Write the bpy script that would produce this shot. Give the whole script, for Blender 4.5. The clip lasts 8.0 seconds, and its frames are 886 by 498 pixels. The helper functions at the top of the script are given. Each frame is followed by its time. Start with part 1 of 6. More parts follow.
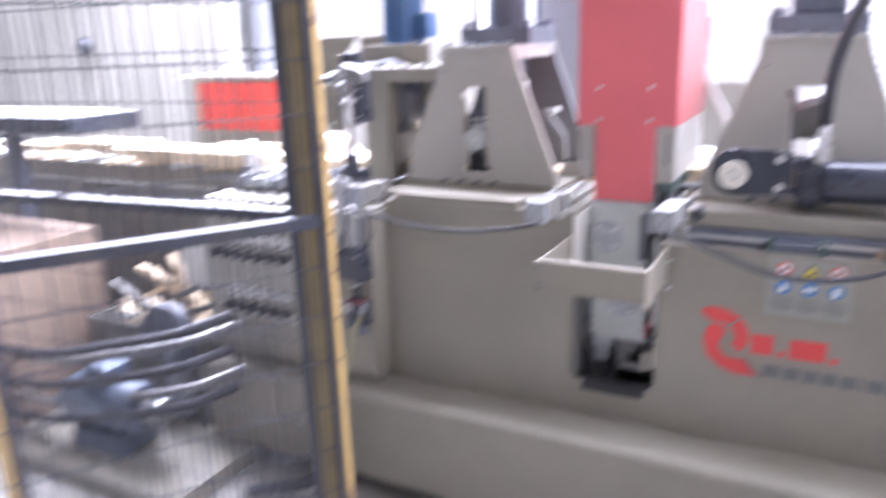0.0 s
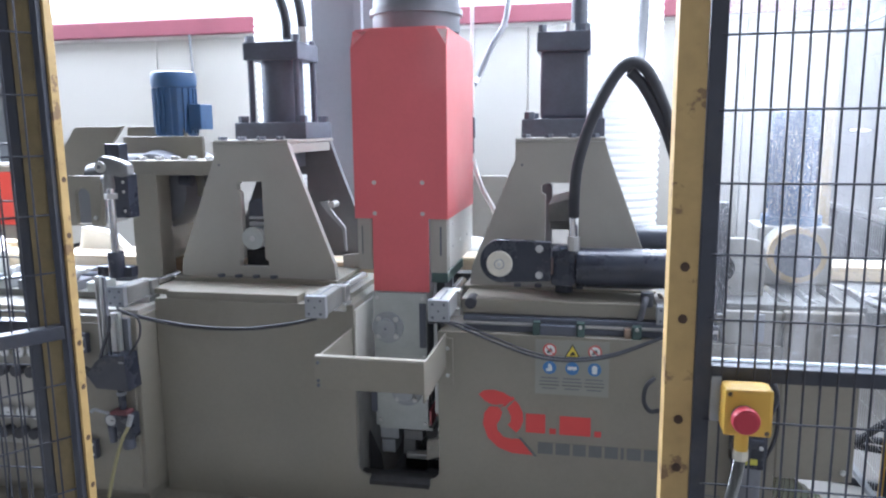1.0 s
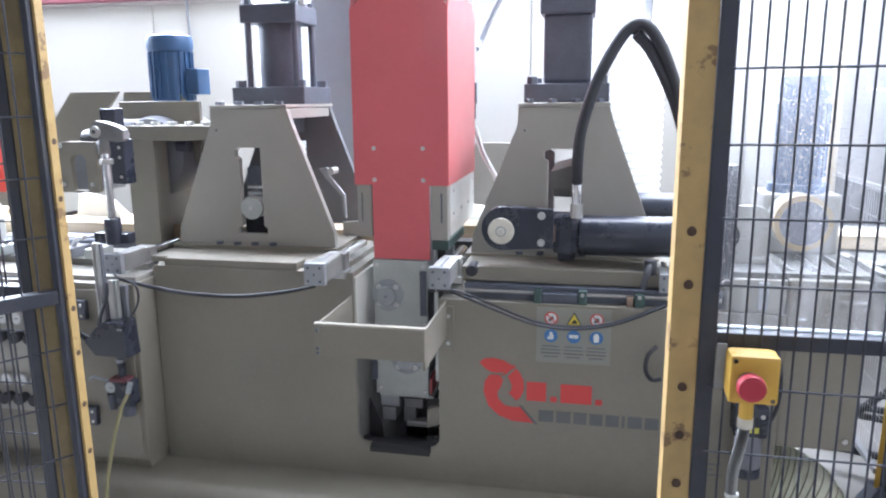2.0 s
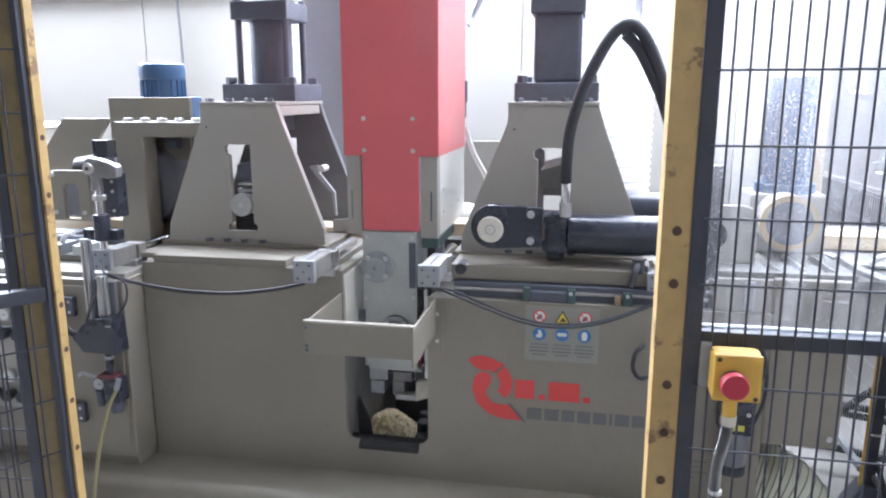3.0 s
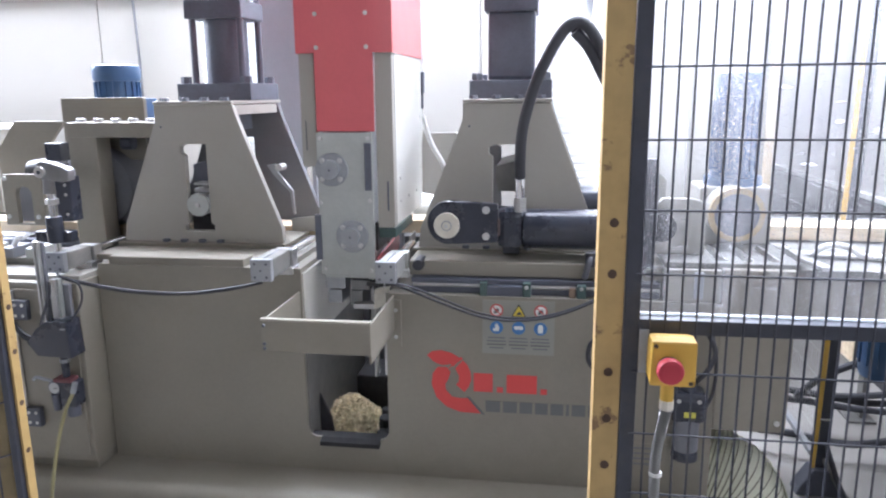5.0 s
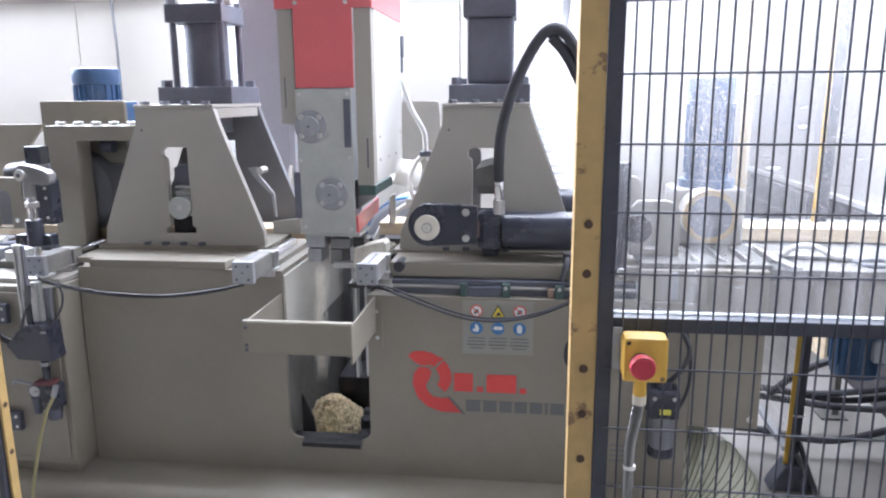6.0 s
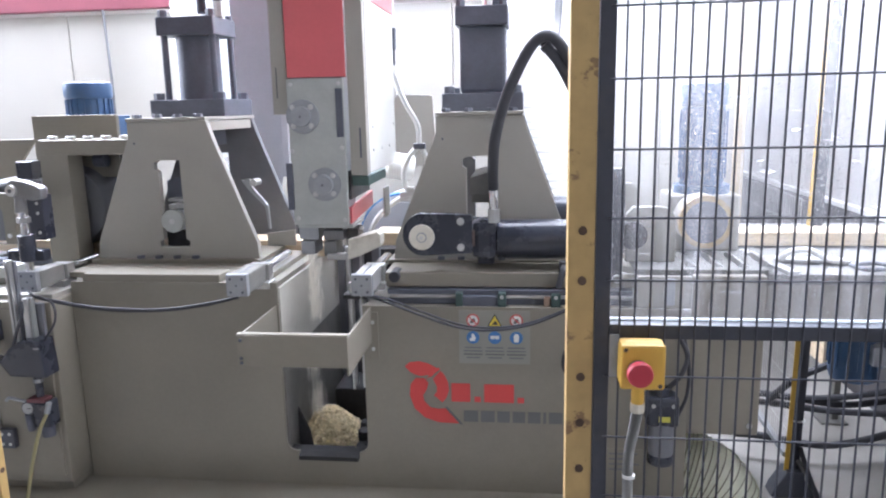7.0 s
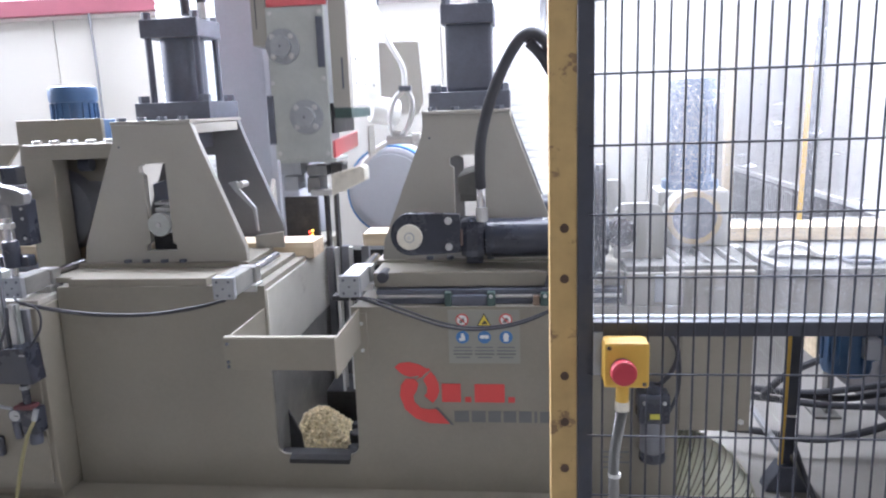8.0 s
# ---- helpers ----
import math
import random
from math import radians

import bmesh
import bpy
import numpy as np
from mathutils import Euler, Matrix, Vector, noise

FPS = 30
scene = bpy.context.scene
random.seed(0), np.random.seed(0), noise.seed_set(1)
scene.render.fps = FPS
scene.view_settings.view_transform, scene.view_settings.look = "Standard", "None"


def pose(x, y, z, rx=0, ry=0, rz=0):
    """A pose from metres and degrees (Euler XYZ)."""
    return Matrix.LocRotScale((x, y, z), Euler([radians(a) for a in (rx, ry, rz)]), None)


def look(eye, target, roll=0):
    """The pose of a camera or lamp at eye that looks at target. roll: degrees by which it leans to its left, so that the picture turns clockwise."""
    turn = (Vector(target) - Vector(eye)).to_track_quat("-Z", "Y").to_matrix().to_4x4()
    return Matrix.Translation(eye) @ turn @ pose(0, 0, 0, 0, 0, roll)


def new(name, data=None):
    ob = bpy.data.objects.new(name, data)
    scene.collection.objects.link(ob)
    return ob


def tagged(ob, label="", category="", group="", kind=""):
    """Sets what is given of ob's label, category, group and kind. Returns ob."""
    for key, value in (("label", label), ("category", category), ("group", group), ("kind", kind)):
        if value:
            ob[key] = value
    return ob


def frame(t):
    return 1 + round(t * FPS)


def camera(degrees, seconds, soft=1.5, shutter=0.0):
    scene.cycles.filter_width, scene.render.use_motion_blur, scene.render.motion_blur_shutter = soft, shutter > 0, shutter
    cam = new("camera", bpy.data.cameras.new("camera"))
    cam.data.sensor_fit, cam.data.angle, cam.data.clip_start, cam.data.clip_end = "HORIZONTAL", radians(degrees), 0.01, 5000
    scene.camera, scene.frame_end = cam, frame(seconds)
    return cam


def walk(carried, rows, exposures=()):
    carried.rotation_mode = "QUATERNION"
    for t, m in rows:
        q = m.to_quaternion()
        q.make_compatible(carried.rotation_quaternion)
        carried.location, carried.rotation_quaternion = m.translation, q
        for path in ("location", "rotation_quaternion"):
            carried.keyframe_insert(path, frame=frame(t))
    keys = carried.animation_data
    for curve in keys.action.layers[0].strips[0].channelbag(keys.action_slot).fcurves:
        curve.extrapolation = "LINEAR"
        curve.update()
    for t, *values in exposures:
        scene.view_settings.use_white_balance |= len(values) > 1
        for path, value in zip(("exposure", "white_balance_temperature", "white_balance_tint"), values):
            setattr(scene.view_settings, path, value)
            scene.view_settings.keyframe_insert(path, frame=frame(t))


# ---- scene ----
cam = camera(62.7, 8.0, 2.1, 0.6)
PATH = [
    (0, (0.064, 0.374, 1.509), (-0.839, 2.074, 0.966), -2.0),
    (0.1, (0.045, 0.391, 1.519), (-0.748, 2.16, 1.028), -1.6),
    (0.2, (0.077, 0.388, 1.526), (-0.637, 2.205, 1.095), -1.8),
    (0.3, (0.088, 0.395, 1.529), (-0.557, 2.25, 1.153), -1.9),
    (0.4, (0.095, 0.4, 1.533), (-0.484, 2.285, 1.203), -1.6),
    (0.5, (0.106, 0.398, 1.532), (-0.423, 2.304, 1.241), -1.2),
    (1, (0.106, 0.401, 1.528), (-0.289, 2.334, 1.202), -0.6),
    (1.5, (0.097, 0.406, 1.521), (-0.305, 2.329, 1.145), -0.5),
    (2, (0.103, 0.426, 1.514), (-0.294, 2.344, 1.108), -0.5),
    (3.5, (0.11, 0.419, 1.517), (-0.254, 2.342, 1.104), 0.1),
    (4, (0.117, 0.421, 1.514), (-0.242, 2.345, 1.101), 0.1),
    (4.5, (0.136, 0.419, 1.514), (-0.192, 2.347, 1.096), -0.4),
    (6, (0.153, 0.376, 1.52), (-0.085, 2.319, 1.108), -0.4),
    (6.5, (0.156, 0.394, 1.515), (-0.074, 2.341, 1.12), -0.9),
    (7, (0.157, 0.387, 1.516), (-0.073, 2.336, 1.131), -1.2),
    (7.5, (0.165, 0.392, 1.516), (-0.064, 2.341, 1.131), -1.8),
    (8, (0.178, 0.401, 1.513), (-0.041, 2.351, 1.127), -2.0),
]
walk(cam, [(t, look(e, g, r)) for t, e, g, r in PATH],
     exposures=[(0.0, 1.66, 5760, 25), (0.5, 1.10, 5540, 15), (1.0, 0.78, 5570, 12), (1.6, 1.01, 5650, 12), (2.2, 1.07, 5700, 13), (8.0, 1.03, 5870, 16)])

# ---- light ----
world = bpy.data.worlds.new("world")
scene.world = world
world.use_nodes = True
wn = world.node_tree
sky = wn.nodes.new("ShaderNodeTexSky")
sky.sky_type = "NISHITA"
sky.sun_disc = False
sky.sun_elevation, sky.sun_rotation = radians(38), radians(20)
wn.links.new(sky.outputs[0], wn.nodes["Background"].inputs[0])
wn.nodes["Background"].inputs[1].default_value = 0.12


def area(name, eye, target, sx, sy, watts, color):
    """A rectangular daylight lamp, at a window or added as fill."""
    d = bpy.data.lights.new(name, "AREA")
    d.shape, d.size, d.size_y, d.energy, d.color = "RECTANGLE", sx, sy, watts, color
    ob = new(name, d)
    ob.matrix_basis = look(eye, target)
    return ob


area("window_daylight", (-2.9, 4.12, 3.0), (-2.2, 1.0, 1.6), 8.0, 1.4, 600, (0.93, 0.96, 1.0))
# Unseen skylight, added to brighten the wall and the tops of things.
area("added_skylight", (-1.7, 3.45, 4.3), (-1.7, 3.45, 0), 6.6, 1.0, 320, (0.95, 0.97, 1.0))
# Added front fill; the south wall has no window.
area("south_fill_light", (0.2, -7.8, 2.9), (0.0, 3, 1.0), 6.0, 1.4, 32, (1.0, 0.97, 0.94))
# Added lamp for faces turned right; the east wall has no window.
area("east_side_light", (1.80, 2.75, 3.3), (-0.4, 2.85, 1.3), 1.6, 1.0, 60, (0.95, 0.97, 1.0))
# Added lamp that keeps the bay bright; its end wall has no window.
area("bay_fill_light", (1.55, 7.7, 2.6), (1.5, 4, 1.2), 0.6, 1.6, 14, (0.95, 0.97, 1.0))


# ---- materials ----
def mat(name, base, rough=0.5, metal=0.0, var=0.1, scale=6.0, grain=90.0, bump=0.03, dirt=None, dirt_amount=0.3,
        translucent=0.0, coat=0.0, dirt_at=(0.5, 0.72)):
    m = bpy.data.materials.new(name)
    m.use_nodes = True
    nt = m.node_tree
    b = nt.nodes["Principled BSDF"]
    N, L = nt.nodes.new, nt.links.new
    co = N("ShaderNodeTexCoord")
    n1, n2, n3 = N("ShaderNodeTexNoise"), N("ShaderNodeTexNoise"), N("ShaderNodeTexNoise")
    n1.inputs["Scale"].default_value, n1.inputs["Detail"].default_value = scale, 5
    n2.inputs["Scale"].default_value, n2.inputs["Detail"].default_value = grain, 3
    n3.inputs["Scale"].default_value, n3.inputs["Detail"].default_value = scale * 0.45, 8
    n3.inputs["Roughness"].default_value = 0.7
    for n in (n1, n2, n3):
        L(co.outputs["Object"], n.inputs["Vector"])
    add = N("ShaderNodeMath"); add.operation = "MULTIPLY_ADD"
    L(n2.outputs[0], add.inputs[0]); add.inputs[1].default_value = 0.35; L(n1.outputs[0], add.inputs[2])
    ramp = N("ShaderNodeValToRGB")
    lo = [max(0, c * (1 - var)) for c in base]; hi = [min(1, c * (1 + var)) for c in base]
    ramp.color_ramp.elements[0].position, ramp.color_ramp.elements[1].position = 0.4, 0.95
    ramp.color_ramp.elements[0].color, ramp.color_ramp.elements[1].color = (*lo, 1), (*hi, 1)
    L(add.outputs[0], ramp.inputs[0])
    mix = N("ShaderNodeMix"); mix.data_type = "RGBA"
    r2 = N("ShaderNodeValToRGB")
    r2.color_ramp.elements[0].position, r2.color_ramp.elements[1].position = dirt_at
    r2.color_ramp.elements[1].color = (dirt_amount,) * 3 + (1,)
    L(n3.outputs[0], r2.inputs[0]); L(r2.outputs[0], mix.inputs["Factor"])
    d = dirt or [c * 0.55 for c in base]
    L(ramp.outputs[0], mix.inputs["A"]); mix.inputs["B"].default_value = (*d, 1)
    L(mix.outputs["Result"], b.inputs["Base Color"])
    rr = N("ShaderNodeMapRange")
    rr.inputs["To Min"].default_value, rr.inputs["To Max"].default_value = max(0.04, rough - 0.1), min(1, rough + 0.14)
    L(n3.outputs[0], rr.inputs["Value"]); L(rr.outputs[0], b.inputs["Roughness"])
    b.inputs["Metallic"].default_value = metal
    b.inputs["Coat Weight"].default_value = coat
    if bump:
        bp = N("ShaderNodeBump"); bp.inputs["Strength"].default_value = bump * 4; bp.inputs["Distance"].default_value = 0.002
        L(add.outputs[0], bp.inputs["Height"]); L(bp.outputs[0], b.inputs["Normal"])
    if translucent:
        t = N("ShaderNodeBsdfTranslucent"); mx = N("ShaderNodeMixShader")
        L(ramp.outputs[0], t.inputs[0]); mx.inputs[0].default_value = translucent
        L(b.outputs[0], mx.inputs[1]); L(t.outputs[0], mx.inputs[2])
        L(mx.outputs[0], nt.nodes["Material Output"].inputs[0])
    return m


def glow(name, color, strength):
    m = bpy.data.materials.new(name); m.use_nodes = True
    nt = m.node_tree; nt.nodes.remove(nt.nodes["Principled BSDF"])
    e = nt.nodes.new("ShaderNodeEmission"); e.inputs[0].default_value, e.inputs[1].default_value = (*color, 1), strength
    nt.links.new(e.outputs[0], nt.nodes["Material Output"].inputs[0])
    return m


def acrylic(name):
    """Clear sheet, scratched and dusty with dried smears."""
    m = bpy.data.materials.new(name); m.use_nodes = True
    nt = m.node_tree; N, L = nt.nodes.new, nt.links.new
    b = nt.nodes["Principled BSDF"]
    b.inputs["Base Color"].default_value = (0.84, 0.84, 0.86, 1); b.inputs["Roughness"].default_value = 0.5
    tr = N("ShaderNodeBsdfTransparent"); tr.inputs[0].default_value = (0.95, 0.96, 0.97, 1)
    tl = N("ShaderNodeBsdfTranslucent"); tl.inputs[0].default_value = (0.88, 0.885, 0.91, 1)
    co = N("ShaderNodeTexCoord"); mp = N("ShaderNodeMapping"); mp.inputs["Scale"].default_value = (42, 42, 3)
    L(co.outputs["Object"], mp.inputs[0])
    a = N("ShaderNodeTexNoise"); a.inputs["Scale"].default_value = 1.0; a.inputs["Detail"].default_value = 6; L(mp.outputs[0], a.inputs["Vector"])
    v = N("ShaderNodeTexNoise"); v.inputs["Scale"].default_value = 420; v.inputs["Detail"].default_value = 2; L(co.outputs["Object"], v.inputs["Vector"])
    mp2 = N("ShaderNodeMapping"); mp2.inputs["Rotation"].default_value = (0, radians(35), 0); mp2.inputs["Scale"].default_value = (22, 22, 130)
    L(co.outputs["Object"], mp2.inputs[0])
    s = N("ShaderNodeTexNoise"); s.inputs["Scale"].default_value = 1.0; s.inputs["Detail"].default_value = 4; L(mp2.outputs[0], s.inputs["Vector"])
    ra = N("ShaderNodeMapRange"); ra.inputs["From Min"].default_value, ra.inputs["From Max"].default_value = 0.4, 0.8
    ra.inputs["To Min"].default_value, ra.inputs["To Max"].default_value = 0.010, 0.095; L(a.outputs[0], ra.inputs["Value"])
    rv = N("ShaderNodeMapRange"); rv.inputs["From Min"].default_value, rv.inputs["From Max"].default_value = 0.635, 0.665
    rv.inputs["To Max"].default_value = 0.38; L(v.outputs[0], rv.inputs["Value"])
    rs = N("ShaderNodeMapRange"); rs.inputs["From Min"].default_value, rs.inputs["From Max"].default_value = 0.66, 0.74
    rs.inputs["To Max"].default_value = 0.35; L(s.outputs[0], rs.inputs["Value"])
    m1 = N("ShaderNodeMath"); m1.operation = "MAXIMUM"; L(ra.outputs[0], m1.inputs[0]); L(rv.outputs[0], m1.inputs[1])
    m2 = N("ShaderNodeMath"); m2.operation = "MAXIMUM"; L(m1.outputs[0], m2.inputs[0]); L(rs.outputs[0], m2.inputs[1])
    # window glare on the upper part, put in as a haze that thickens upwards
    sp = N("ShaderNodeSeparateXYZ"); L(co.outputs["Object"], sp.inputs[0])
    rz = N("ShaderNodeMapRange"); rz.inputs["From Min"].default_value, rz.inputs["From Max"].default_value = 1.28, 1.75
    rz.inputs["To Max"].default_value = 0.19; L(sp.outputs[2], rz.inputs["Value"])
    m3 = N("ShaderNodeMath"); m3.operation = "ADD"; m3.use_clamp = True; L(m2.outputs[0], m3.inputs[0]); L(rz.outputs[0], m3.inputs[1])
    dust = N("ShaderNodeMixShader"); dust.inputs[0].default_value = 0.6; L(b.outputs[0], dust.inputs[1]); L(tl.outputs[0], dust.inputs[2])
    mx = N("ShaderNodeMixShader"); L(m3.outputs[0], mx.inputs[0]); L(tr.outputs[0], mx.inputs[1]); L(dust.outputs[0], mx.inputs[2])
    L(mx.outputs[0], nt.nodes["Material Output"].inputs[0])
    return m


def wood(name, c1, c2):
    m = bpy.data.materials.new(name); m.use_nodes = True
    nt = m.node_tree; N, L = nt.nodes.new, nt.links.new; b = nt.nodes["Principled BSDF"]
    co, mp, n = N("ShaderNodeTexCoord"), N("ShaderNodeMapping"), N("ShaderNodeTexNoise")
    mp.inputs["Scale"].default_value = (2.5, 40, 40); n.inputs["Scale"].default_value = 1.0; n.inputs["Detail"].default_value = 6
    L(co.outputs["Object"], mp.inputs[0]); L(mp.outputs[0], n.inputs["Vector"])
    r = N("ShaderNodeValToRGB"); r.color_ramp.elements[0].position, r.color_ramp.elements[1].position = 0.35, 0.68
    r.color_ramp.elements[0].color, r.color_ramp.elements[1].color = (*c1, 1), (*c2, 1)
    L(n.outputs[0], r.inputs[0]); L(r.outputs[0], b.inputs["Base Color"]); b.inputs["Roughness"].default_value = 0.7
    bp = N("ShaderNodeBump"); bp.inputs["Strength"].default_value = 0.3; bp.inputs["Distance"].default_value = 0.002
    L(n.outputs[0], bp.inputs["Height"]); L(bp.outputs[0], b.inputs["Normal"])
    return m


BEIGE = mat("beige machine paint", (0.228, 0.210, 0.171), 0.46, var=0.09, scale=3, bump=0.02, dirt=(0.160, 0.143, 0.108), dirt_amount=0.5)
BEIGE2 = mat("pale beige machine paint", (0.338, 0.324, 0.286), 0.4, var=0.05, scale=5, bump=0.02, dirt=(0.28, 0.27, 0.23), dirt_amount=0.3)
# Base paled so that the colour carries the glare veiling the head.
RED = mat("red machine paint paled for glare", (0.57, 0.112, 0.122), 0.36, var=0.08, scale=4, bump=0.01, dirt=(0.42, 0.09, 0.08), coat=0.2)
REDL = mat("red print", (0.60, 0.06, 0.055), 0.5, var=0.05, bump=0)
GREYP = mat("grey print", (0.125, 0.128, 0.128), 0.5, var=0.06, bump=0)
# Base raised and blued to put the glare over the press cylinders into it.
BLACK = mat("black painted steel", (0.088, 0.096, 0.122), 0.42, var=0.25, scale=9, bump=0.03, dirt=(0.06, 0.06, 0.06), dirt_amount=0.5)
FRAMEBLK = mat("black fence paint", (0.036, 0.040, 0.054), 0.45, var=0.25, scale=14, bump=0.04, dirt=(0.09, 0.08, 0.065), dirt_amount=0.6)
RUBBER = mat("black rubber", (0.034, 0.035, 0.042), 0.55, var=0.2, bump=0.03)
# Base raised to put the glare over the column into the colour.
COLGREY = mat("grey column paint", (0.40, 0.415, 0.45), 0.45, var=0.07, scale=3)
STEEL = mat("brushed steel", (0.55, 0.55, 0.54), 0.32, 0.9, var=0.12, scale=20, bump=0.02)
PLATE = mat("ground steel plate", (0.42, 0.44, 0.42), 0.45, 0.35, var=0.1, scale=12, bump=0.02, dirt=(0.33, 0.33, 0.30))
ALU = mat("aluminium profile", (0.52, 0.52, 0.51), 0.38, 0.7, var=0.08, scale=15, bump=0.01)
CHROME = mat("chromed rod", (0.75, 0.75, 0.76), 0.14, 1.0, var=0.05, bump=0)
YELLOW = mat("worn yellow paint", (0.43, 0.295, 0.115), 0.5, var=0.10, scale=34, bump=0.05, dirt=(0.17, 0.10, 0.05), dirt_amount=0.85, dirt_at=(0.575, 0.615))
YELLOW2 = mat("dusty yellow plastic", (0.62, 0.385, 0.06), 0.5, var=0.05, scale=12, dirt=(0.55, 0.36, 0.05), dirt_amount=0.3)
REDBTN = mat("faded red plastic button", (0.43, 0.03, 0.05), 0.5, var=0.06, bump=0)
BLUE = mat("blue motor paint", (0.042, 0.098, 0.205), 0.4, var=0.15, scale=12, dirt=(0.10, 0.13, 0.17), dirt_amount=0.5)
DUCT = mat("white ribbed duct", (0.90, 0.91, 0.91), 0.5, var=0.03, scale=4, translucent=0.35)
CLEARDUCT = mat("milky spiral duct", (0.86, 0.87, 0.74), 0.25, var=0.05, scale=8, translucent=0.45, bump=0.02)
WALLW = mat("white wall panel", (0.372, 0.356, 0.32), 0.5, var=0.03, scale=1.2, bump=0.01, dirt=(0.33, 0.318, 0.288), dirt_amount=0.35)
BAND = mat("burgundy trim paint", (0.21, 0.06, 0.08), 0.5, var=0.08)
CONCRETE = mat("concrete floor", (0.30, 0.287, 0.266), 0.75, var=0.16, scale=2.5, grain=140, bump=0.06, dirt=(0.26, 0.24, 0.21), dirt_amount=0.7)
DARKWALL = mat("dark wall base", (0.085, 0.08, 0.085), 0.7, var=0.15, scale=3)
PLASTER = mat("pale plaster", (0.62, 0.60, 0.57), 0.8, var=0.05, scale=2)
# Darker copy of the yellow: the post's shaded face is put into the colour.
SHADEYELLOW = mat("dirty yellow paint darkened for shade", (0.21, 0.155, 0.065), 0.6, var=0.15, scale=20, bump=0.05, dirt=(0.10, 0.075, 0.05), dirt_amount=0.7)
BLUEGREY = mat("dusty grey blue motor paint", (0.085, 0.11, 0.155), 0.45, var=0.2, scale=14, dirt=(0.20, 0.19, 0.175), dirt_amount=0.7)
CEIL = mat("dark ceiling panels", (0.11, 0.107, 0.103), 0.85, var=0.12, scale=2)
CASTGREY = mat("cast grey steel", (0.20, 0.20, 0.20), 0.42, 0.3, var=0.15, scale=25, bump=0.03)
GREYWALL = mat("dusty grey hall wall", (0.27, 0.265, 0.26), 0.8, var=0.05, scale=2)
TIMBER = wood("spruce timber", (0.60, 0.48, 0.32), (0.80, 0.68, 0.50))
FRESH = mat("fresh white wood dust", (0.90, 0.86, 0.77), 0.95, var=0.08, scale=70, bump=0.05, translucent=0.4)
SAWDUST = mat("sawdust", (0.86, 0.69, 0.45), 0.95, var=0.3, scale=70, grain=260, bump=0.2)


def vary(m, lo, hi):
    """Each loose chip gets its own tone."""
    nt = m.node_tree
    b = nt.nodes["Principled BSDF"]
    g, mr, mu = nt.nodes.new("ShaderNodeNewGeometry"), nt.nodes.new("ShaderNodeMapRange"), nt.nodes.new("ShaderNodeMix")
    mu.data_type, mu.blend_type = "RGBA", "MULTIPLY"
    mu.inputs["Factor"].default_value = 1.0
    mr.inputs["To Min"].default_value, mr.inputs["To Max"].default_value = lo, hi
    nt.links.new(g.outputs["Random Per Island"], mr.inputs["Value"])
    nt.links.new(b.inputs["Base Color"].links[0].from_socket, mu.inputs["A"])
    nt.links.new(mr.outputs[0], mu.inputs["B"])
    nt.links.new(mu.outputs["Result"], b.inputs["Base Color"])


vary(SAWDUST, 0.7, 1.12)
WHITEP = mat("white plastic", (0.72, 0.72, 0.70), 0.45, var=0.05, bump=0.01)
GREEN = mat("green grey slide wiper", (0.05, 0.088, 0.08), 0.5, var=0.15)
SHEET = mat("sticker film", (0.262, 0.262, 0.225), 0.35, var=0.05, bump=0)
WHITEINK = mat("white print", (0.72, 0.73, 0.72), 0.4, var=0.03, bump=0)
BLUEINK = mat("blue print", (0.05, 0.17, 0.42), 0.4, var=0.05, bump=0)
YELINK = mat("yellow print", (0.72, 0.55, 0.06), 0.4, var=0.05, bump=0)
REDINK = mat("red sign print", (0.55, 0.07, 0.07), 0.4, var=0.05, bump=0)
BLACKINK = mat("black print", (0.03, 0.03, 0.03), 0.5, var=0.05, bump=0)
AIRHOSE = mat("yellow green air hose", (0.27, 0.245, 0.125), 0.4, var=0.08)
DARKIN = mat("oily dark steel", (0.035, 0.034, 0.035), 0.35, 0.3, var=0.4, scale=30, bump=0.08, dirt=(0.12, 0.10, 0.08), dirt_amount=0.4)
# Black without the raised base that carries glare.
CYLBLK = mat("glossy black cylinder paint", (0.032, 0.036, 0.05), 0.26, var=0.25, scale=9, bump=0.02, dirt=(0.06, 0.06, 0.06), dirt_amount=0.4)
HOLE = mat("rusty hole", (0.07, 0.04, 0.025), 0.7, var=0.3, scale=60)
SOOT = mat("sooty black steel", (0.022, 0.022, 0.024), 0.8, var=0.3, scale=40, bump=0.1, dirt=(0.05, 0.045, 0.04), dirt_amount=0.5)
DUSTY = mat("dusty grey steel", (0.17, 0.167, 0.155), 0.8, 0.0, var=0.15, scale=14, bump=0.04, dirt=(0.27, 0.255, 0.225), dirt_amount=0.5)
DISC = mat("dull bearing cover steel", (0.33, 0.345, 0.36), 0.45, 0.4, var=0.12, scale=25, bump=0.02)
BACKGREY = mat("grey of press shade and dark parts", (0.15, 0.155, 0.165), 0.5, var=0.1, scale=6)
LITCHEEK = mat("dusty slot cheek paled for light", (0.56, 0.545, 0.49), 0.35, 0.0, var=0.1, scale=7, bump=0.03, dirt=(0.22, 0.20, 0.17), dirt_amount=0.7, dirt_at=(0.52, 0.66))
GUARD = mat("dark grey guard paint", (0.165, 0.17, 0.19), 0.42, var=0.12, scale=6, dirt=(0.15, 0.145, 0.14), dirt_amount=0.4)
LITSIDE = mat("carriage paint whitened for light", (0.60, 0.595, 0.56), 0.4, var=0.04, scale=5, bump=0.02, dirt=(0.45, 0.44, 0.41), dirt_amount=0.3)
